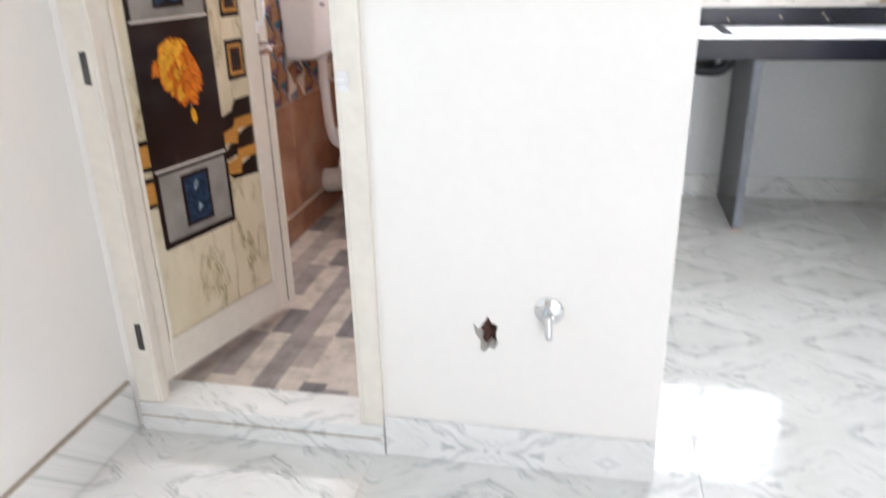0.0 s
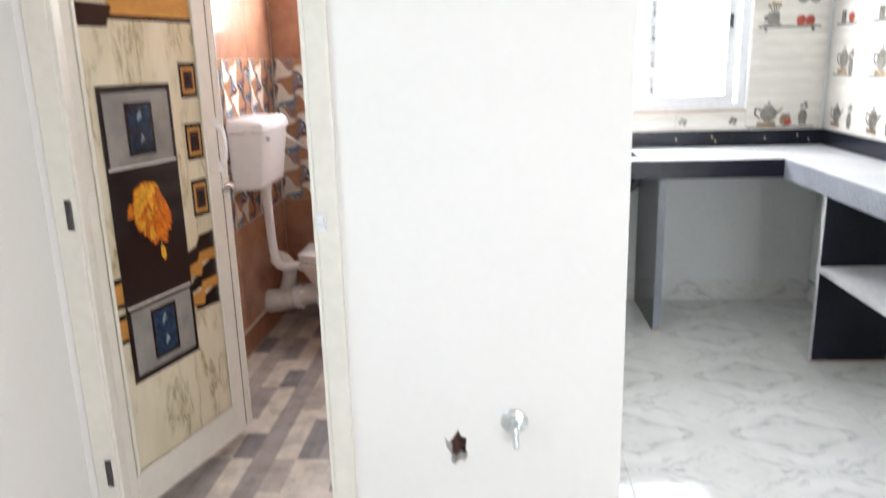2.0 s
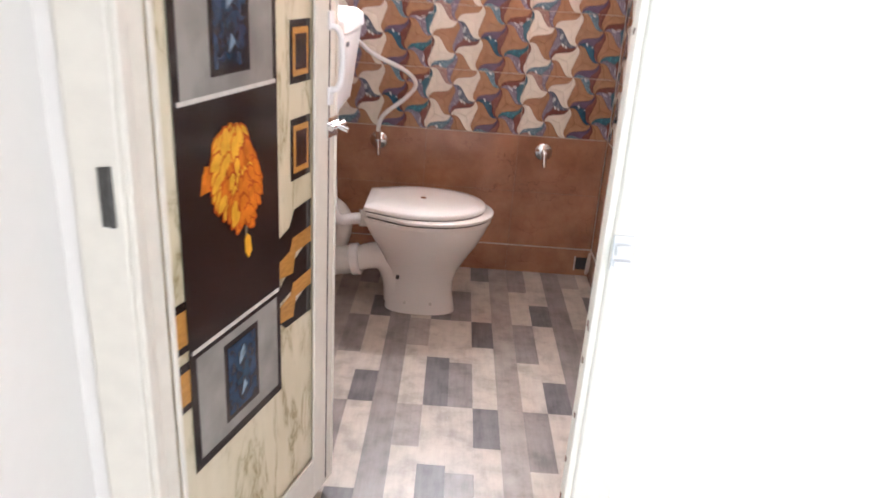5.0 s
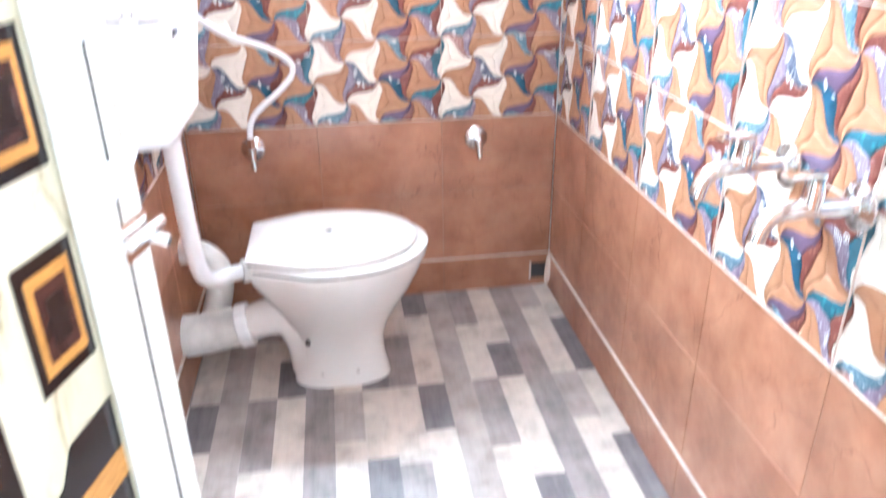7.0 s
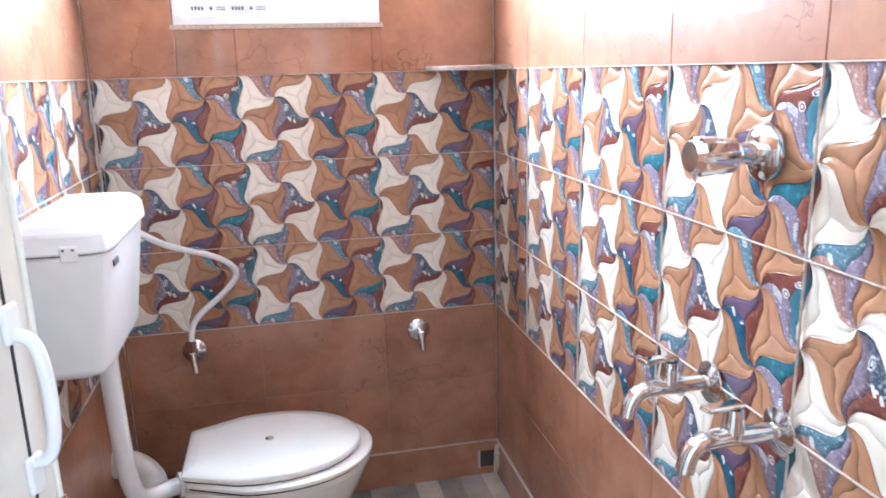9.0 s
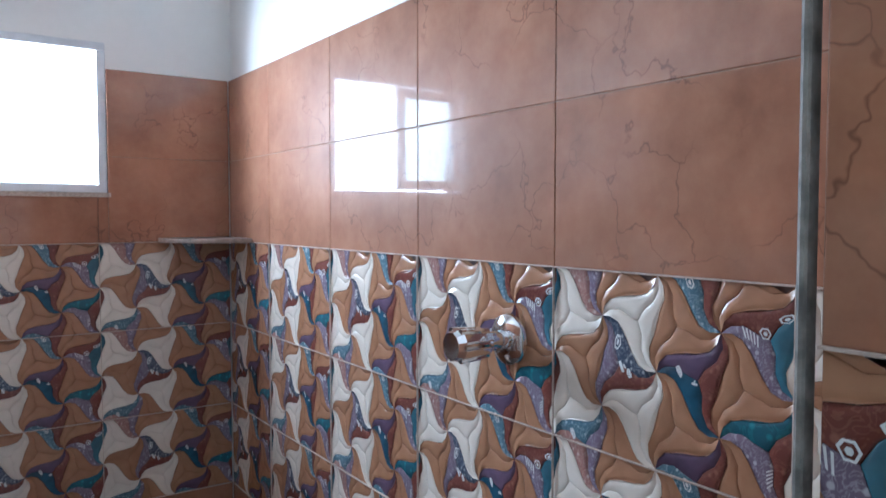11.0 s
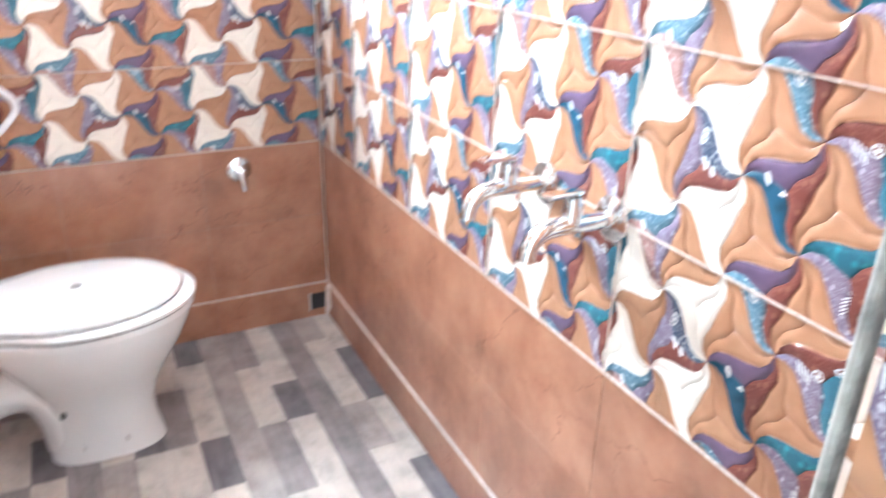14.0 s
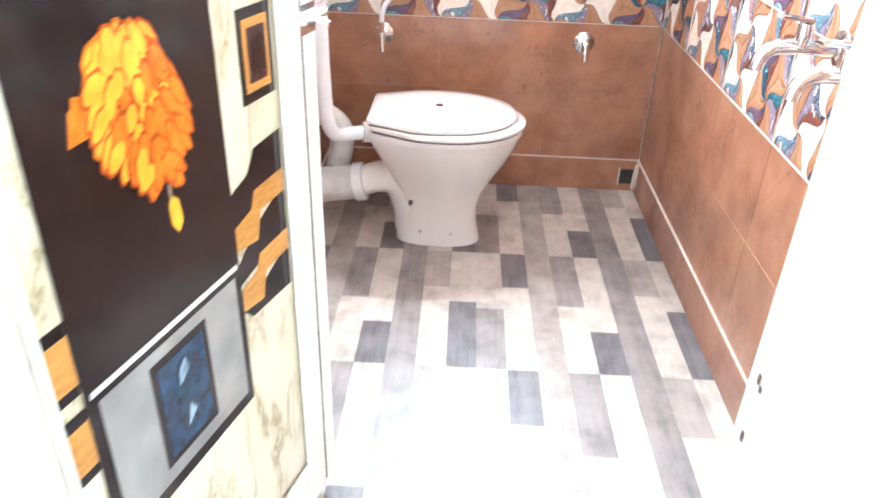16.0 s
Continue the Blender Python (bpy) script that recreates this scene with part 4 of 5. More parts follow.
def shower_valve():
    x, y, z = X_BATH_RIGHT, 2.505, 1.284
    s = thing("shower_valve", (x, y, z), "chrome concealed stop valve with ribbed knob on tiles", "valve")
    part("flange", tube([(x - 0.002, y, z), (x - 0.010, y, z), (x - 0.016, y, z)], [0.040, 0.038, 0.020], None, 24, 1), CHROME, s, smooth=True)
    part("stem", tube([(x - 0.012, y, z), (x - 0.045, y, z)], 0.015, None, 14), CHROME, s, smooth=True)
    bm = tube([(x - 0.045, y, z), (x - 0.050, y, z), (x - 0.100, y, z), (x - 0.112, y, z)], [0.017, 0.021, 0.025, 0.020], None, 12, 0)
    knob = part("knob", bm, CHROME, s)
    for k in range(6):
        a = math.pi * k / 3
        part("grip_rib", tube([(x - 0.052, y + 0.020 * math.cos(a), z + 0.020 * math.sin(a)), (x - 0.104, y + 0.0235 * math.cos(a), z + 0.0235 * math.sin(a))], 0.005, None, 8), CHROME, knob, smooth=True)


def corner_shelf():
    pts = [(0, 0)] + [(0.205 * math.cos(a), -0.185 * math.sin(a)) for a in (math.pi / 2 * k / 14 for k in range(15))]
    bm = slab([(X_BATH_RIGHT - a, Y_BATH + b) for a, b in pts], [], Matrix.Translation((0, 0, 1.398)), 0.014)
    part("corner_shelf", bm, SHELF, label="thin dull brownish stone corner shelf between tiled walls", category="shelf", bevel=0.003)


toilet(), waste_connector(), cistern(), flush_pipe(), supply_hose()
bib_tap(2.597, "taps on the tiled wall"), bib_tap(2.430, "taps on the tiled wall")
shower_valve(), corner_shelf()
angle_cock("stop_cock", -1.058, Y_BATH, 0.620, "chrome stop cock feeding the cistern hose")
angle_cock("stop_cock", -0.391, Y_BATH, 0.617, "chrome angle cock on brown tiles")
drain = thing("wall_drain", (-0.178, Y_BATH - 0.012, 0.125), "dark square drain hole low in the tiled corner", "drain")
# flat near-black plate paints the shade inside the drain opening
part("drain_hole", box(-0.203, -0.153, Y_BATH - 0.0135, Y_BATH - 0.010, 0.122, 0.176), DARK, drain)
part("drain_rim", box(-0.209, -0.203, Y_BATH - 0.015, Y_BATH - 0.010, 0.118, 0.180), GROUT, drain)
part("cement_dab", tube([(-0.146, Y_BATH - 0.03, 0.205), (-0.150, Y_BATH - 0.035, 0.150), (-0.158, Y_BATH - 0.04, 0.112)], [0.010, 0.013, 0.006], None, 8), GROUT, label="smear of white cement in the corner", category="cement", smooth=True)


# ---- kitchen things ----
part("worktop", slab([(0.0, 3.575), (1.255, 3.575), (1.255, 1.90), (X_KITCHEN - 0.002, 1.90), (X_KITCHEN - 0.002, Y_KITCHEN - 0.002), (0.0, Y_KITCHEN - 0.002)], [], Matrix.Translation((0, 0, 0.845)), 0.033), DUSTY, label="dusty white L-shaped stone worktop", category="worktop")
fascia = thing("worktop_fascia", (0.6, 3.58, 0.79), "black polished granite fascia under the worktop", "fascia")
part("strip", box(0.0, 1.252, 3.572, 3.590, 0.788, 0.8765), GRANITE, fascia, bevel=0.002)
part("strip", box(1.252, 1.270, 1.90, 3.590, 0.782, 0.8765), EDGE, fascia, "scratched grey granite strip", bevel=0.002)
splash = thing("splashback", (0.8, Y_KITCHEN, 0.88), "low black granite splashback behind the worktop", "splashback")
part("strip", box(0.0, X_KITCHEN - 0.018, Y_KITCHEN - 0.018, Y_KITCHEN - 0.001, 0.878, 0.961), GRANITE, splash, bevel=0.002)
part("strip", box(X_KITCHEN - 0.018, X_KITCHEN - 0.001, 1.90, Y_KITCHEN - 0.001, 0.878, 0.961), GRANITE, splash, bevel=0.002)
for k, x in enumerate((0.62, 0.86, 1.05, 1.07, 1.33, 1.50, 1.56)):
    part("cement_spot", box(x, x + 0.008, Y_KITCHEN - 0.0195, Y_KITCHEN - 0.017, 0.90 + 0.012 * (k % 3), 0.912 + 0.012 * (k % 3)), GROUT, splash)
leg = thing("granite_upright", (0.69, 3.85, 0), "upright black granite slab leg under the worktop", "support")
part("slab", box(0.672, 0.704, 3.582, Y_KITCHEN - 0.016, 0, 0.845), GRANITE, leg)
part("front_edge", box(0.671, 0.706, 3.578, 3.582, 0, 0.788), EDGE, leg, "sawn grey slab edge")
part("foot_mortar", box(0.662, 0.716, 3.565, 3.590, 0, 0.012), GROUT, leg, bevel=0.004)
unit = thing("shelf_support", (1.45, 3.2, 0), "black granite dividers carrying an open kitchen shelf", "support")
for y in (3.20, 2.05):
    part("divider", box(1.300, X_KITCHEN - 0.016, y, y + 0.024, 0, 0.845), GRANITE, unit)
    part("divider_edge", box(1.297, 1.300, y - 0.001, y + 0.025, 0, 0.845), DUSTY, unit)
    part("floor_joint", box(1.290, X_KITCHEN - 0.016, y - 0.006, y, 0, 0.008), GROUT, unit)
part("kitchen_shelf", box(1.292, X_KITCHEN - 0.016, 2.074, 3.199, 0.425, 0.452), DUSTY, label="dusty stone shelf below the side worktop", category="shelf", bevel=0.002)
sink = thing("sink_bowl", (0.36, 3.85, 0.70), "steel sink bowl set in the worktop", "sink")
part("bowl", loft([[(0.36 + r * math.cos(a) * 1.15, 3.84 + r * math.sin(a), z) for a in (2 * math.pi * k / 24 for k in range(24))] for r, z in ((0.13, 0.72), (0.165, 0.74), (0.18, 0.80), (0.18, 0.844))]), STEEL, sink, smooth=True)
part("rim", slab(rect(0.14, 0.592, 3.66, 4.03), [rect(0.175, 0.545, 3.69, 4.00)[::-1]], Matrix.Translation((0, 0, 0.878)), 0.006), CHROME, sink)
pipe = thing("sink_pipe", (0.55, 3.75, 0.70), "black plastic waste pipe under the sink", "pipe")
part("pipe", tube([(0.40, 3.72, 0.735), (0.52, 3.72, 0.715), (0.575, 3.72, 0.73), (0.60, 3.72, 0.79)], 0.026, None, 14), RUBBER, pipe, smooth=True)
part("wire_stub", tube([(0.83, 4.119, 2.22), (0.86, 4.09, 2.205), (0.90, 4.085, 2.225), (0.94, 4.10, 2.24)], 0.005, None, 8), INK, label="loose black cable ends from the kitchen wall", category="cable", smooth=True)


def kitchen_tiles():
    """Pale wall tiles with soft horizontal ribs."""
    h, w = 0.255, 0.38
    rows = [(0.962 + h * k, min(0.962 + h * (k + 1), 1.985)) for k in range(4)]

    def tile(place, a0, a1, b0, b1, parent):
        bm = bmesh.new()
        n = max(3, int((b1 - b0) / 0.0105))
        lines = []
        for k in range(n + 1):
            b = b0 + 0.001 + (b1 - b0 - 0.002) * k / n
            d = 0.006 + 0.0045 * (0.5 + 0.5 * math.sin(2 * math.pi * (b - 0.962) / 0.0637))
            lines.append((bm.verts.new((a0 + 0.0008, b, d)), bm.verts.new((a1 - 0.0008, b, d))))
        for p, q in zip(lines, lines[1:]):
            bm.faces.new((p[0], p[1], q[1], q[0]))
        low = [bm.verts.new((a, b, 0)) for a, b in ((a0 + 0.0008, b0 + 0.001), (a1 - 0.0008, b0 + 0.001), (a1 - 0.0008, b1 - 0.001), (a0 + 0.0008, b1 - 0.001))]
        bm.faces.new((low[0], low[1], lines[0][1], lines[0][0]))
        bm.faces.new((low[2], low[3], lines[-1][0], lines[-1][1]))
        bm.faces.new([low[0]] + [p[0] for p in lines] + [low[3]])
        bm.faces.new([low[1]] + [p[1] for p in lines] + [low[2]])
        bm.transform(place)
        part("wall_tile", bm, KTILE, parent, smooth=True)
    for b0, b1 in rows:
        tile(facing_front(Y_KITCHEN), 1.230, 1.62, b0, b1, kitchen_back)
        for k in range(3):
            tile(facing_left(X_KITCHEN), -Y_KITCHEN + 0.012 + w * k, -Y_KITCHEN + 0.012 + w * (k + 1), b0, b1, kitchen_right)
    for a0, a1 in ((0.10, 0.48), (0.48, 0.86), (0.86, 1.228)):
        tile(facing_front(Y_KITCHEN), a0, a1, 0.962, 1.064, kitchen_back)


kitchen_tiles()


def motif(name, shapes, place, parent):
    for pts, mat, level in shapes:
        part(name, slab(pts, [], place @ Matrix.Translation((0, 0, 0.0098 + 0.0006 * level)), 0.0006), mat, parent)


def oval(a, b, ra, rb, n=16):
    return [(a + ra * math.cos(2 * math.pi * k / n), b + rb * math.sin(2 * math.pi * k / n)) for k in range(n)]


def kettle(a, b, s=1.0):
    return [(rect(a - 0.055 * s, a + 0.04 * s, b, b + 0.022 * s), KBROWN, 0), (oval(a, b + 0.062 * s, 0.042 * s, 0.042 * s), KPRINT, 1),
            (rect(a - 0.02 * s, a + 0.02 * s, b + 0.095 * s, b + 0.108 * s), GREYP, 2), (oval(a, b + 0.118 * s, 0.008 * s, 0.008 * s), KPRINT, 2),
            ([(a + 0.036 * s, b + 0.05 * s), (a + 0.072 * s, b + 0.088 * s), (a + 0.066 * s, b + 0.094 * s), (a + 0.034 * s, b + 0.072 * s)], KPRINT, 0),
            ([(a - 0.038 * s, b + 0.09 * s), (a - 0.068 * s, b + 0.092 * s), (a - 0.072 * s, b + 0.06 * s), (a - 0.042 * s, b + 0.034 * s), (a - 0.040 * s, b + 0.042 * s), (a - 0.063 * s, b + 0.063 * s), (a - 0.060 * s, b + 0.083 * s), (a - 0.038 * s, b + 0.082 * s)], INK, 0)]


def vase(a, b):
    return [([(a - 0.018, b), (a + 0.018, b), (a + 0.024, b + 0.05), (a + 0.012, b + 0.082), (a - 0.012, b + 0.082), (a - 0.024, b + 0.05)], KPRINT, 1), (oval(a - 0.008, b + 0.100, 0.011, 0.011, 8), GREYP, 2), (oval(a + 0.010, b + 0.112, 0.012, 0.012, 8), KPRINT, 2), (oval(a + 0.016, b + 0.094, 0.010, 0.010, 8), GREYP, 2)]


def kitchen_prints():
    back, side = facing_front(Y_KITCHEN), facing_left(X_KITCHEN)
    low = [(rect(1.235, 1.585, 0.968, 0.979), GREYP, 0)] + kettle(1.345, 0.979, 1.05) + vase(1.525, 0.985) + [(oval(1.435, 1.010, 0.030, 0.030), KBROWN, 1), (oval(1.450, 1.000, 0.020, 0.018), KRED, 2), (rect(1.41, 1.46, 1.035, 1.045), GREYP, 2)]
    high = [(rect(1.262, 1.580, 1.488, 1.500), GREYP, 0), (rect(1.29, 1.305, 1.470, 1.488), INK, 0), (rect(1.53, 1.545, 1.470, 1.488), INK, 0),
            ([(1.285, 1.502), (1.375, 1.502), (1.385, 1.510), (1.275, 1.510)], KPRINT, 0), (rect(1.305, 1.365, 1.510, 1.566), GREYP, 1), (oval(1.300, 1.540, 0.016, 0.016, 10), KPRINT, 0)]
    for k, (u, v) in enumerate(((1.310, 1.600), (1.328, 1.612), (1.345, 1.606), (1.362, 1.604))):
        high += [([(1.330 + 0.004 * k, 1.56), (1.334 + 0.004 * k, 1.56), (u + 0.003, v), (u - 0.002, v)], INK, 0), (oval(u, v, 0.010, 0.012, 8), KBROWN, 2)]
    high += [(oval(1.475, 1.525, 0.026, 0.025), KRED, 1), (oval(1.520, 1.525, 0.024, 0.025), KRED, 1), (rect(1.455, 1.545, 1.5, 1.506), KRED, 2)]
    rack = [(rect(1.445, 1.560, 1.668, 1.678), KBROWN, 0)] + [s for a in (1.475, 1.540) for s in ((oval(a, 1.632, 0.028, 0.024), GREYP, 1), (oval(a + 0.03, 1.640, 0.010, 0.016, 8), KPRINT, 0), (rect(a - 0.022, a + 0.022, 1.645, 1.655), KPRINT, 2))]
    for shapes in (low, high, rack):
        motif("tile_print", shapes, back, kitchen_back)
    for a in (0.60, 0.895, 1.16):
        motif("tile_print", [(oval(a + da, 1.005 + db, 0.010, 0.010, 8), KPRINT, 1) for da, db in ((-0.012, 0), (0.010, -0.006), (0.016, 0.012), (-0.002, 0.016))], back, kitchen_back)
    for y in (3.96, 3.58):
        motif("tile_print", kettle(-y, 0.985, 1.0) + vase(-y + 0.14, 0.985), side, kitchen_right)
        motif("tile_print", [(rect(-y - 0.09, -y + 0.12, 1.24, 1.252), GREYP, 0)] + kettle(-y + 0.02, 1.252, 1.1) + vase(-y + 0.10, 1.252), side, kitchen_right)
        motif("tile_print", [(rect(-y - 0.10, -y + 0.12, 1.49, 1.502), GREYP, 0), (rect(-y - 0.05, -y, 1.502, 1.56), KPRINT, 1), (oval(-y + 0.06, 1.525, 0.03, 0.025), KRED, 1)], side, kitchen_right)


kitchen_prints()


# ---- bathroom floor strips ----
def floor_strips():
    """Eight strips to a tile; each strip is one or two lengths."""
    wide, deep, x_start, y_start = 0.0745, 0.56, -1.017, 3.277
    plan = [((0.69, LIGHT_PLANK), (1, DARK_PLANK)), ((1, GREY_PLANK),), ((0.36, GREIGE_PLANK), (1, LIGHT_PLANK)), ((0.49, LIGHT_PLANK), (1, DARK_PLANK)),
            ((0.54, LIGHT_PLANK), (1, GREY_PLANK)), ((0.34, DARK_PLANK), (1, LIGHT_PLANK)), ((1, GREIGE_PLANK),), ((0.49, GREY_PLANK), (1, LIGHT_PLANK))]
    meshes = {}
    for row in range(-1, 3):
        for col in range(-4, 12):
            x0 = max(x_start + wide * col, X_LEFT)
            x1 = min(x_start + wide * (col + 1), X_BATH_RIGHT)
            if x1 - x0 < 0.004:
                continue
            f0 = 0.0
            for f1, mat in plan[col % 8]:
                y1 = min(y_start - deep * (row + f0), Y_BATH)
                y0 = max(y_start - deep * (row + f1), 1.832)
                f0 = f1
                if y1 - y0 < 0.004:
                    continue
                w, d = x1 - x0, y1 - y0
                key = (round(w, 4), round(d, 4), mat.name)
                if key not in meshes:
                    g = 0.0001
                    bm = box(-w / 2 + g, w / 2 - g, -d / 2 + g, d / 2 - g, -0.006, 0)
                    bm.transform(Matrix.Scale(U, 4))
                    me = bpy.data.meshes.new("strip")
                    bm.to_mesh(me)
                    bm.free()
                    me.materials.append(mat)
                    meshes[key] = me
                ob = new("strip", meshes[key])
                ob.parent = bath_floor
                ob.location = (U * (x0 + x1) / 2, U * (y0 + y1) / 2, U * BATH_FLOOR)


floor_strips()


# ---- bathroom wall tiles ----
# lobes in turn: a piece that points right has its left, lower right and upper right side; one that points left its lower left, right and upper left side
LOBES = {"cream": (CREAM, CREAM, CREAM), "tan": (TAN, TAN, TAN), "A": (ROSE, LILAC, SKYB), "B": (LILAC, RUST, NAVY), "C": (SKYB, RUST, VIOLET),
         "D": (BLUE, RUST, VIOLET), "E": (LILAC, STEELB, RUST), "F": (LILAC, RUST, TEAL)}
# white prints on a piece: shape, corner it lies by, how far from there to the middle, sideways shift, size
PRINTS = {"A": (("fan", 0, 0.55, 0.004, 0.011),), "B": (("hex", 0, 0.62, 0.006, 0.008), ("bar", 0, 1.05, 0.004, 0.007), ("fan", 2, 0.62, 0.003, 0.009)),
          "C": (("hex", 0, 0.80, -0.008, 0.007),), "D": (("fan", 0, 0.50, -0.001, 0.010), ("bar", 0, 0.95, -0.004, 0.004)), "E": (("hex", 2, 0.55, -0.002, 0.007), ("hex", 2, 0.95, -0.007, 0.007), ("stripes", 0, 0.62, -0.006, 0.010)),
          "F": (("stripes", 1, 0.62, 0.004, 0.008),)}
# for each column: two pieces that point right and two that point left, from the top of a tile
COLOURS = [(("cream", "cream"), ("A", "tan")), (("B", "tan"), ("cream", "cream")), (("tan", "tan"), ("C", "D")), (("tan", "tan"), ("E", "F"))]
TWIST = 0.76


def piece_bmesh(corners, prints=(), steps=8):
    """A triangle twisted about its corners, parted into three pillowed lobes."""
    bm = bmesh.new()
    tips = [Vector(c) for c in corners]
    mid = sum(tips, Vector((0, 0))) / 3
    reach = 0.52 * min((tips[i] - tips[i - 1]).length for i in range(3))

    def twist(p):
        out = p.copy()
        for v in tips:
            arm = p - v
            f = max(0.0, 1 - (arm.length / reach) ** 2) ** 2
            turn = TWIST * f
            out += Vector((arm.x * math.cos(turn) - arm.y * math.sin(turn), arm.x * math.sin(turn) + arm.y * math.cos(turn))) - arm
        return out
    for i in range(3):
        a, b = tips[i], tips[(i + 1) % 3]
        side = [a.lerp(b, k / steps) for k in range(steps + 1)]
        loop = side + [b.lerp(mid, t) for t in (0.25, 0.5, 0.75)] + [mid] + [mid.lerp(a, t) for t in (0.25, 0.5, 0.75)]
        heart = sum(loop, Vector((0, 0))) / len(loop)
        # a raised bead along the outer side, a cut along the two inner lines, a shallow pillow between
        low = [bm.verts.new((*twist(p), 0.0)) for p in loop]
        inward = [(heart - p).normalized() for p in loop]
        rim = [bm.verts.new((*twist(p + d * (0.0008 if k <= steps else 0.0003)), 0.0022 if 0 < k < steps else 0.0013)) for k, (p, d) in enumerate(zip(loop, inward))]
        top = [bm.verts.new((*twist(p + d * (0.0026 if k <= steps else 0.0016)), 0.0015 if k <= steps else 0.0019)) for k, (p, d) in enumerate(zip(loop, inward))]
        dome = [bm.verts.new((*twist(p.lerp(heart, 0.45)), 0.0023)) for p in loop]
        peak = bm.verts.new((*twist(heart), 0.0025))
        n = len(loop)
        for k in range(n):
            j = (k + 1) % n
            for f in ((low[k], low[j], rim[j], rim[k]), (rim[k], rim[j], top[j], top[k]), (top[k], top[j], dome[j], dome[k]), (dome[k], dome[j], peak)):
                bm.faces.new(f).material_index = i
    for shape, corner, along, aside, size in prints:
        v = tips[corner]
        axis = (mid - v).normalized()
        cross = Vector((-axis.y, axis.x))
        c = v.lerp(mid, along) + cross * aside

        def flat(points):
            bm.faces.new([bm.verts.new((*twist(c + axis * p + cross * q), 0.0029)) for p, q in points]).material_index = 3
        if shape == "hex":
            rings = [[(g * size * math.cos(math.pi * k / 3), g * size * math.sin(math.pi * k / 3)) for k in range(6)] for g in (1.0, 0.72, 0.38)]
            for k in range(6):
                j = (k + 1) % 6
                flat((rings[0][k], rings[0][j], rings[1][j], rings[1][k]))
            flat(rings[2])
        elif shape == "fan":
            for k in range(5):
                a, b = (-0.9 + 0.36 * k), (-0.9 + 0.36 * k + 0.30)
                flat(((0.25 * size * math.cos(a), 0.25 * size * math.sin(a)), (size * math.cos(a), size * math.sin(a)), (size * math.cos(b), size * math.sin(b)), (0.25 * size * math.cos(b), 0.25 * size * math.sin(b))))
        elif shape == "bar":
            flat(((-size, -0.35 * size), (size, -0.35 * size), (size, 0.35 * size), (-size, 0.35 * size)))
            flat(((-0.3 * size, 0.5 * size), (0.3 * size, 0.5 * size), (0.3 * size, 1.1 * size), (-0.3 * size, 1.1 * size)))
        else:
            for k in range(5):
                p = size * (0.4 * k - 0.8)
                flat(((p, -0.6 * size), (p + 0.18 * size, -0.6 * size), (p + 0.18 * size, 0.6 * size), (p, 0.6 * size)))
    return bm


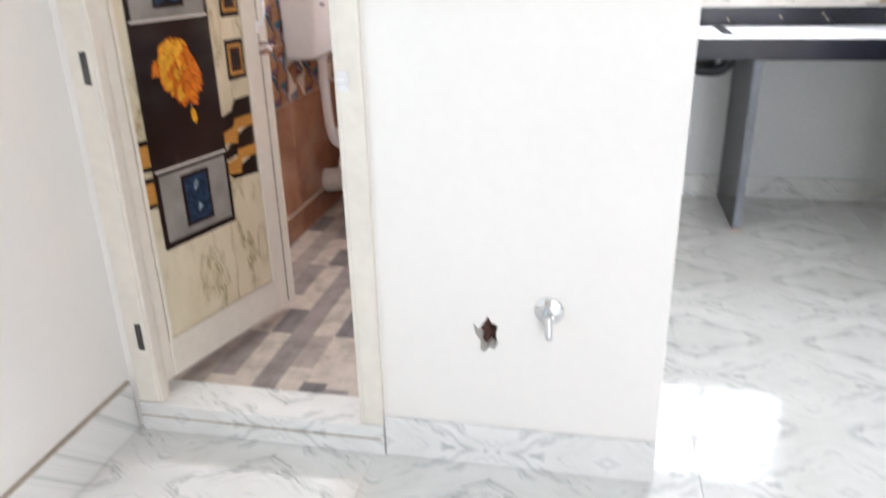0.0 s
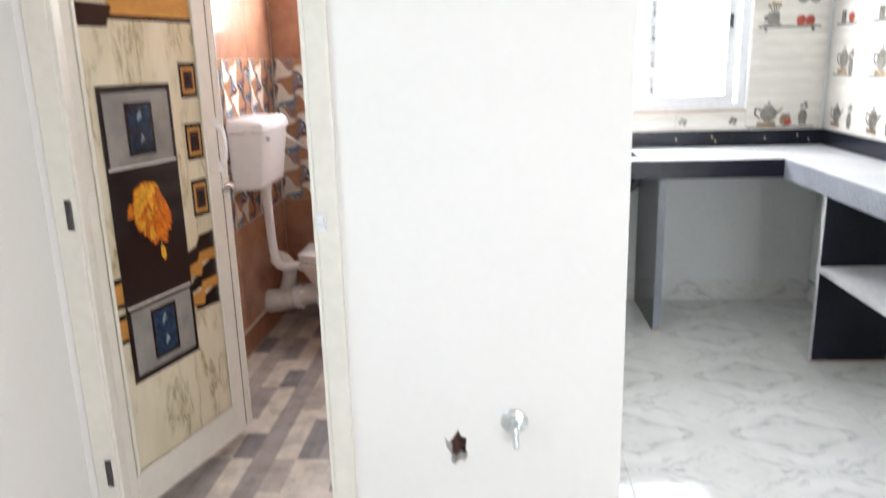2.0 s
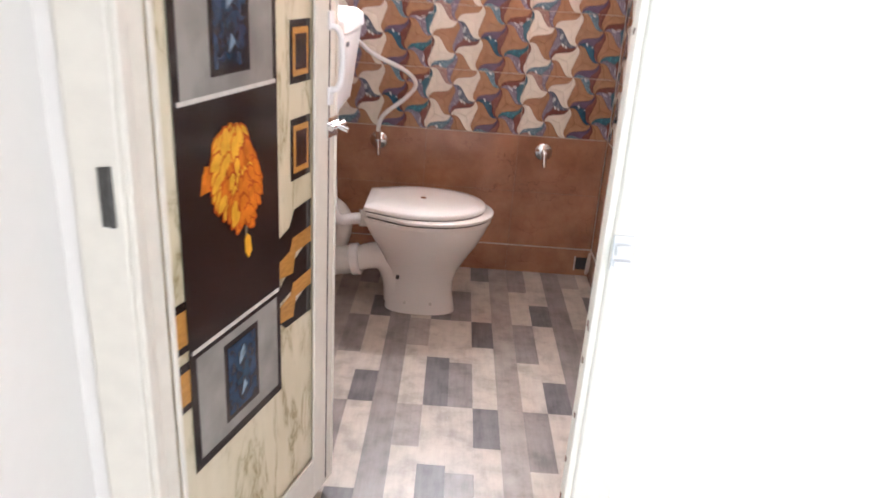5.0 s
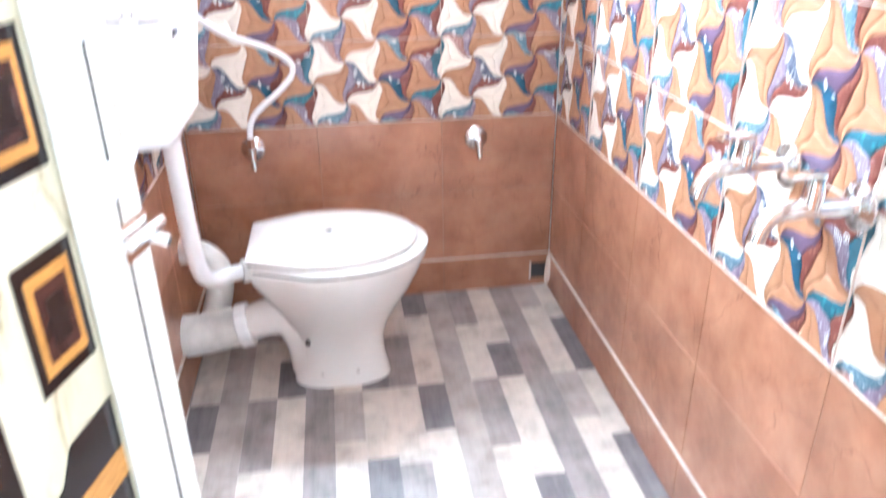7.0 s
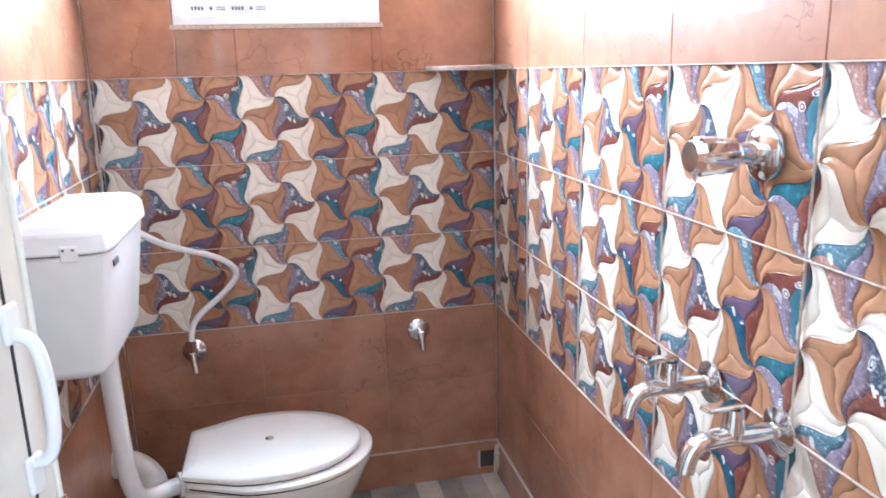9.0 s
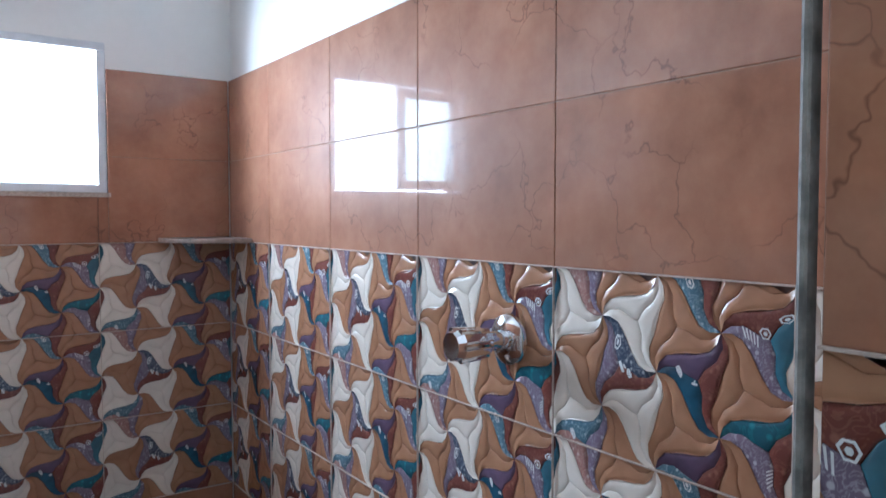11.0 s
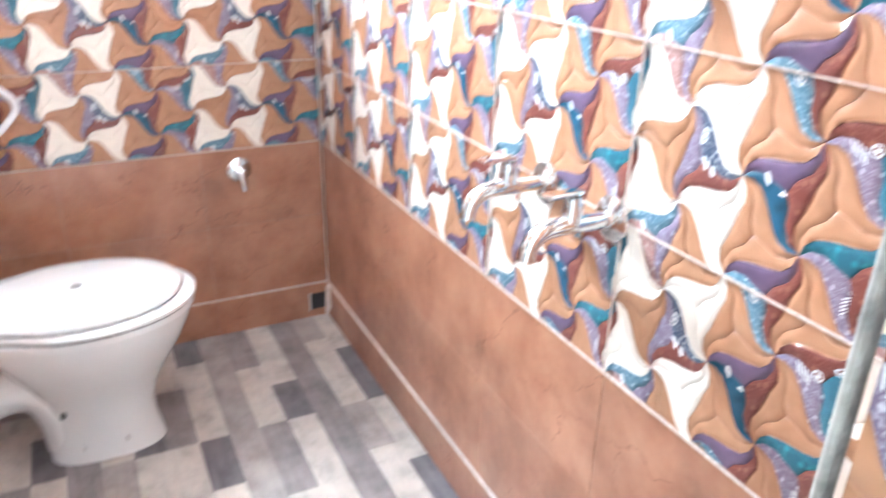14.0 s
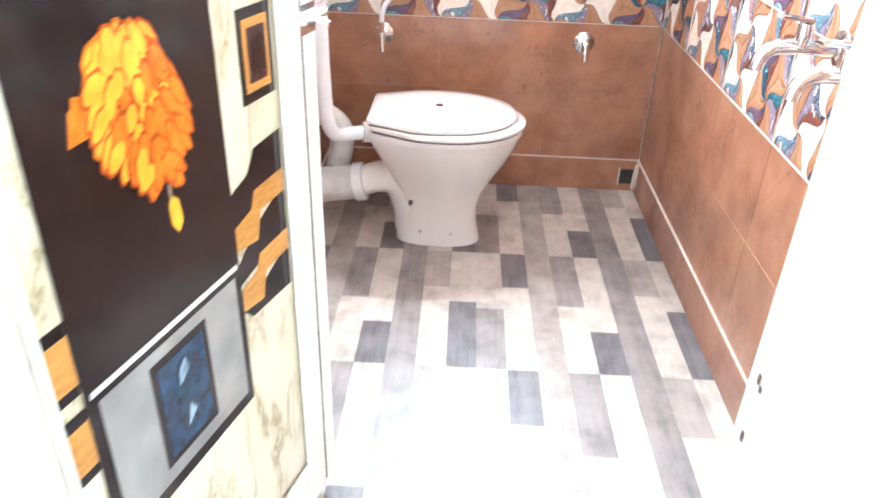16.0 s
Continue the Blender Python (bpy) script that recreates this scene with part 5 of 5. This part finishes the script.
def tiled_wall(parent, place, a0, a1, first, pitch, low_rows=(0.2075, 0.445), top_rows=(1.632,), gap=None):
    """Plain tiles below and above, patterned tiles between. first: a joint; a: along the wall."""
    course = (PATTERN_TOP - PATTERN_LOW) / 3
    col, rise = pitch / 4, course / 2
    joints = [a0] + [j for j in (first + pitch * k for k in range(-12, 13)) if a0 + 0.004 < j < a1 - 0.004] + [a1]
    bands = [(BATH_FLOOR, low_rows[0]), (low_rows[0], low_rows[1]), (low_rows[1], PATTERN_LOW), (PATTERN_TOP, top_rows[0]), (top_rows[0], TILE_TOP)]
    bed = bmesh.new()
    for r in [(a0, a1, BATH_FLOOR - 0.02, TILE_TOP)] if gap is None else [(a0, a1, BATH_FLOOR - 0.02, gap[2]), (a0, gap[0], gap[2], TILE_TOP), (gap[1], a1, gap[2], TILE_TOP)]:
        box(r[0], r[1], r[2], r[3], -0.012, -0.004, bed)
    bed.transform(place)
    part("tile_bed", bed, BED, parent)
    part("grout_bed", slab(rect(a0, a1, BATH_FLOOR - 0.02, PATTERN_LOW), [], place @ Matrix.Translation((0, 0, -0.004)), 0.0025), JOINT, parent)
    upper = bmesh.new()
    for r in [(a0, a1)] if gap is None else [(a0, gap[0]), (gap[1], a1)]:
        box(r[0], r[1], PATTERN_TOP, TILE_TOP, -0.004, -0.0015, upper)
    upper.transform(place)
    part("grout_bed", upper, JOINT, parent)
    for j0, j1 in zip(joints, joints[1:]):
        for b0, b1 in bands:
            proud = 0.006 if b0 == BATH_FLOOR else 0.0
            cells = [(j0, j1, b0, b1)]
            if gap is not None and b1 > gap[2] and j1 > gap[0] and j0 < gap[1]:
                cells = [(j0, min(j1, gap[0]), b0, b1), (max(j0, gap[1]), j1, b0, b1), (max(j0, gap[0]), min(j1, gap[1]), b0, min(b1, gap[2]))]
            for c in cells:
                if c[1] - c[0] < 0.005 or c[3] - c[2] < 0.005:
                    continue
                g = 0.0007
                bm = box(c[0] + g, c[1] - g, c[2] + g, c[3] - g, -0.004, proud)
                bm.transform(place)
                part("wall_tile", bm, BROWN, parent, bevel=0.0012)
    part("grout_ledge", slab(rect(a0, a1, BATH_FLOOR + 0.1180, BATH_FLOOR + 0.1212), [], place, 0.007), GROUT, parent)
    for b in (PATTERN_LOW, PATTERN_TOP):
        part("grout_line", slab(rect(a0, a1, b - 0.0010, b + 0.0010), [], place, 0.0035), GROUT, parent)
    for k in (1, 2):
        b = PATTERN_TOP - course * k
        part("grout_line", slab(rect(a0, a1, b - 0.0008, b + 0.0008), [], place, 0.0036), GROUT, parent)
    for j in joints[1:-1]:
        part("grout_line", slab(rect(j - 0.0005, j + 0.0005, PATTERN_LOW, PATTERN_TOP), [], place, 0.0036), GROUT, parent)
    base = place @ Matrix.Translation((0, 0, -0.0035))
    meshes = {}
    c0, c1 = math.floor((a0 - first) / col), math.ceil((a1 - first) / col)
    for c in range(c0, c1):
        odd = c % 2
        for point in (0, 1):
            for r in range(-1, 7):
                if point == 0:
                    top = PATTERN_TOP - rise * (r + 0.5 * odd)
                    corners = [(0, 0), (0, -rise), (col, -rise / 2)]
                    half = (r) % 2
                else:
                    top = PATTERN_TOP - rise * (r + 0.5 * odd)
                    corners = [(0, 0), (col, -rise / 2), (col, rise / 2)]
                    half = (r) % 2
                kind = COLOURS[c % 4][point][half]
                x = first + col * c
                ys_ = [top + q for _, q in corners]
                if min(ys_) > PATTERN_TOP - 0.004 or max(ys_) < PATTERN_LOW + 0.004:
                    continue
                cut = (max(ys_) > PATTERN_TOP + 0.002, min(ys_) < PATTERN_LOW - 0.002, x < a0 + 0.002, x + col > a1 - 0.002)
                key = (kind, point) + (cut if not any(cut) else (cut, c, r))
                if key not in meshes:
                    bm = piece_bmesh(corners, PRINTS.get(kind, ()))
                    ends = ((cut[0], (0, PATTERN_TOP - top - 0.001, 0), (0, 1, 0)), (cut[1], (0, PATTERN_LOW - top + 0.001, 0), (0, -1, 0)), (cut[2], (a0 - x + 0.001, 0, 0), (-1, 0, 0)), (cut[3], (a1 - x - 0.001, 0, 0), (1, 0, 0)))
                    for yes, co, no in ends:
                        if yes:
                            bmesh.ops.bisect_plane(bm, geom=bm.verts[:] + bm.edges[:] + bm.faces[:], plane_co=co, plane_no=no, clear_outer=True)
                    if len(bm.faces) < 3:
                        bm.free()
                        meshes[key] = None
                        continue
                    bm.transform(Matrix.Scale(U, 4))
                    me = bpy.data.meshes.new("pattern_piece")
                    bm.to_mesh(me)
                    bm.free()
                    for m in (*LOBES[kind], PALE):
                        me.materials.append(m)
                    me.shade_smooth()
                    me.set_sharp_from_angle(angle=radians(62))
                    meshes[key] = me
                if meshes[key] is None:
                    continue
                ob = new("pattern_piece", meshes[key])
                ob.parent = parent
                m = base @ Matrix.Translation((x, top, 0))
                m.translation *= U
                ob.matrix_basis = m


tiled_wall(bath_back, facing_front(Y_BATH), X_LEFT + 0.001, X_BATH_RIGHT - 0.001, -0.496, 0.3725, gap=(-1.025, -0.47, 1.535, 2.0))
tiled_wall(bath_right, facing_left(X_BATH_RIGHT), -Y_BATH + 0.001, -Y_IN, -2.409, 0.3575)
tiled_wall(bath_left, facing_right(X_LEFT), Y_IN + 0.05, Y_BATH - 0.001, 2.70, 0.3575)
part("front_wall_tiles", box(-0.453, X_BATH_RIGHT, Y_IN - 0.02, Y_IN - 0.008, BATH_FLOOR, TILE_TOP), BROWN, label="brown tiles on the inside of the door wall", category="tile", kind="structure")
part("plaster_strip", box(-0.50, -0.463, Y_HALL, 1.762, 0.0, 1.925), WALL, label="white plaster between door frame and wall", category="wall", kind="structure")
tiled_wall(wall_main, facing_left(-0.467), -Y_IN + 0.014, -1.764, -1.80, 0.3575)
part("corner_bead", box(-0.4685, -0.453, Y_IN - 0.005, Y_IN + 0.001, BATH_FLOOR, TILE_TOP), CEMENT, label="grey cement-smeared tile edge beside the door", category="trim", kind="structure", bevel=0.003)
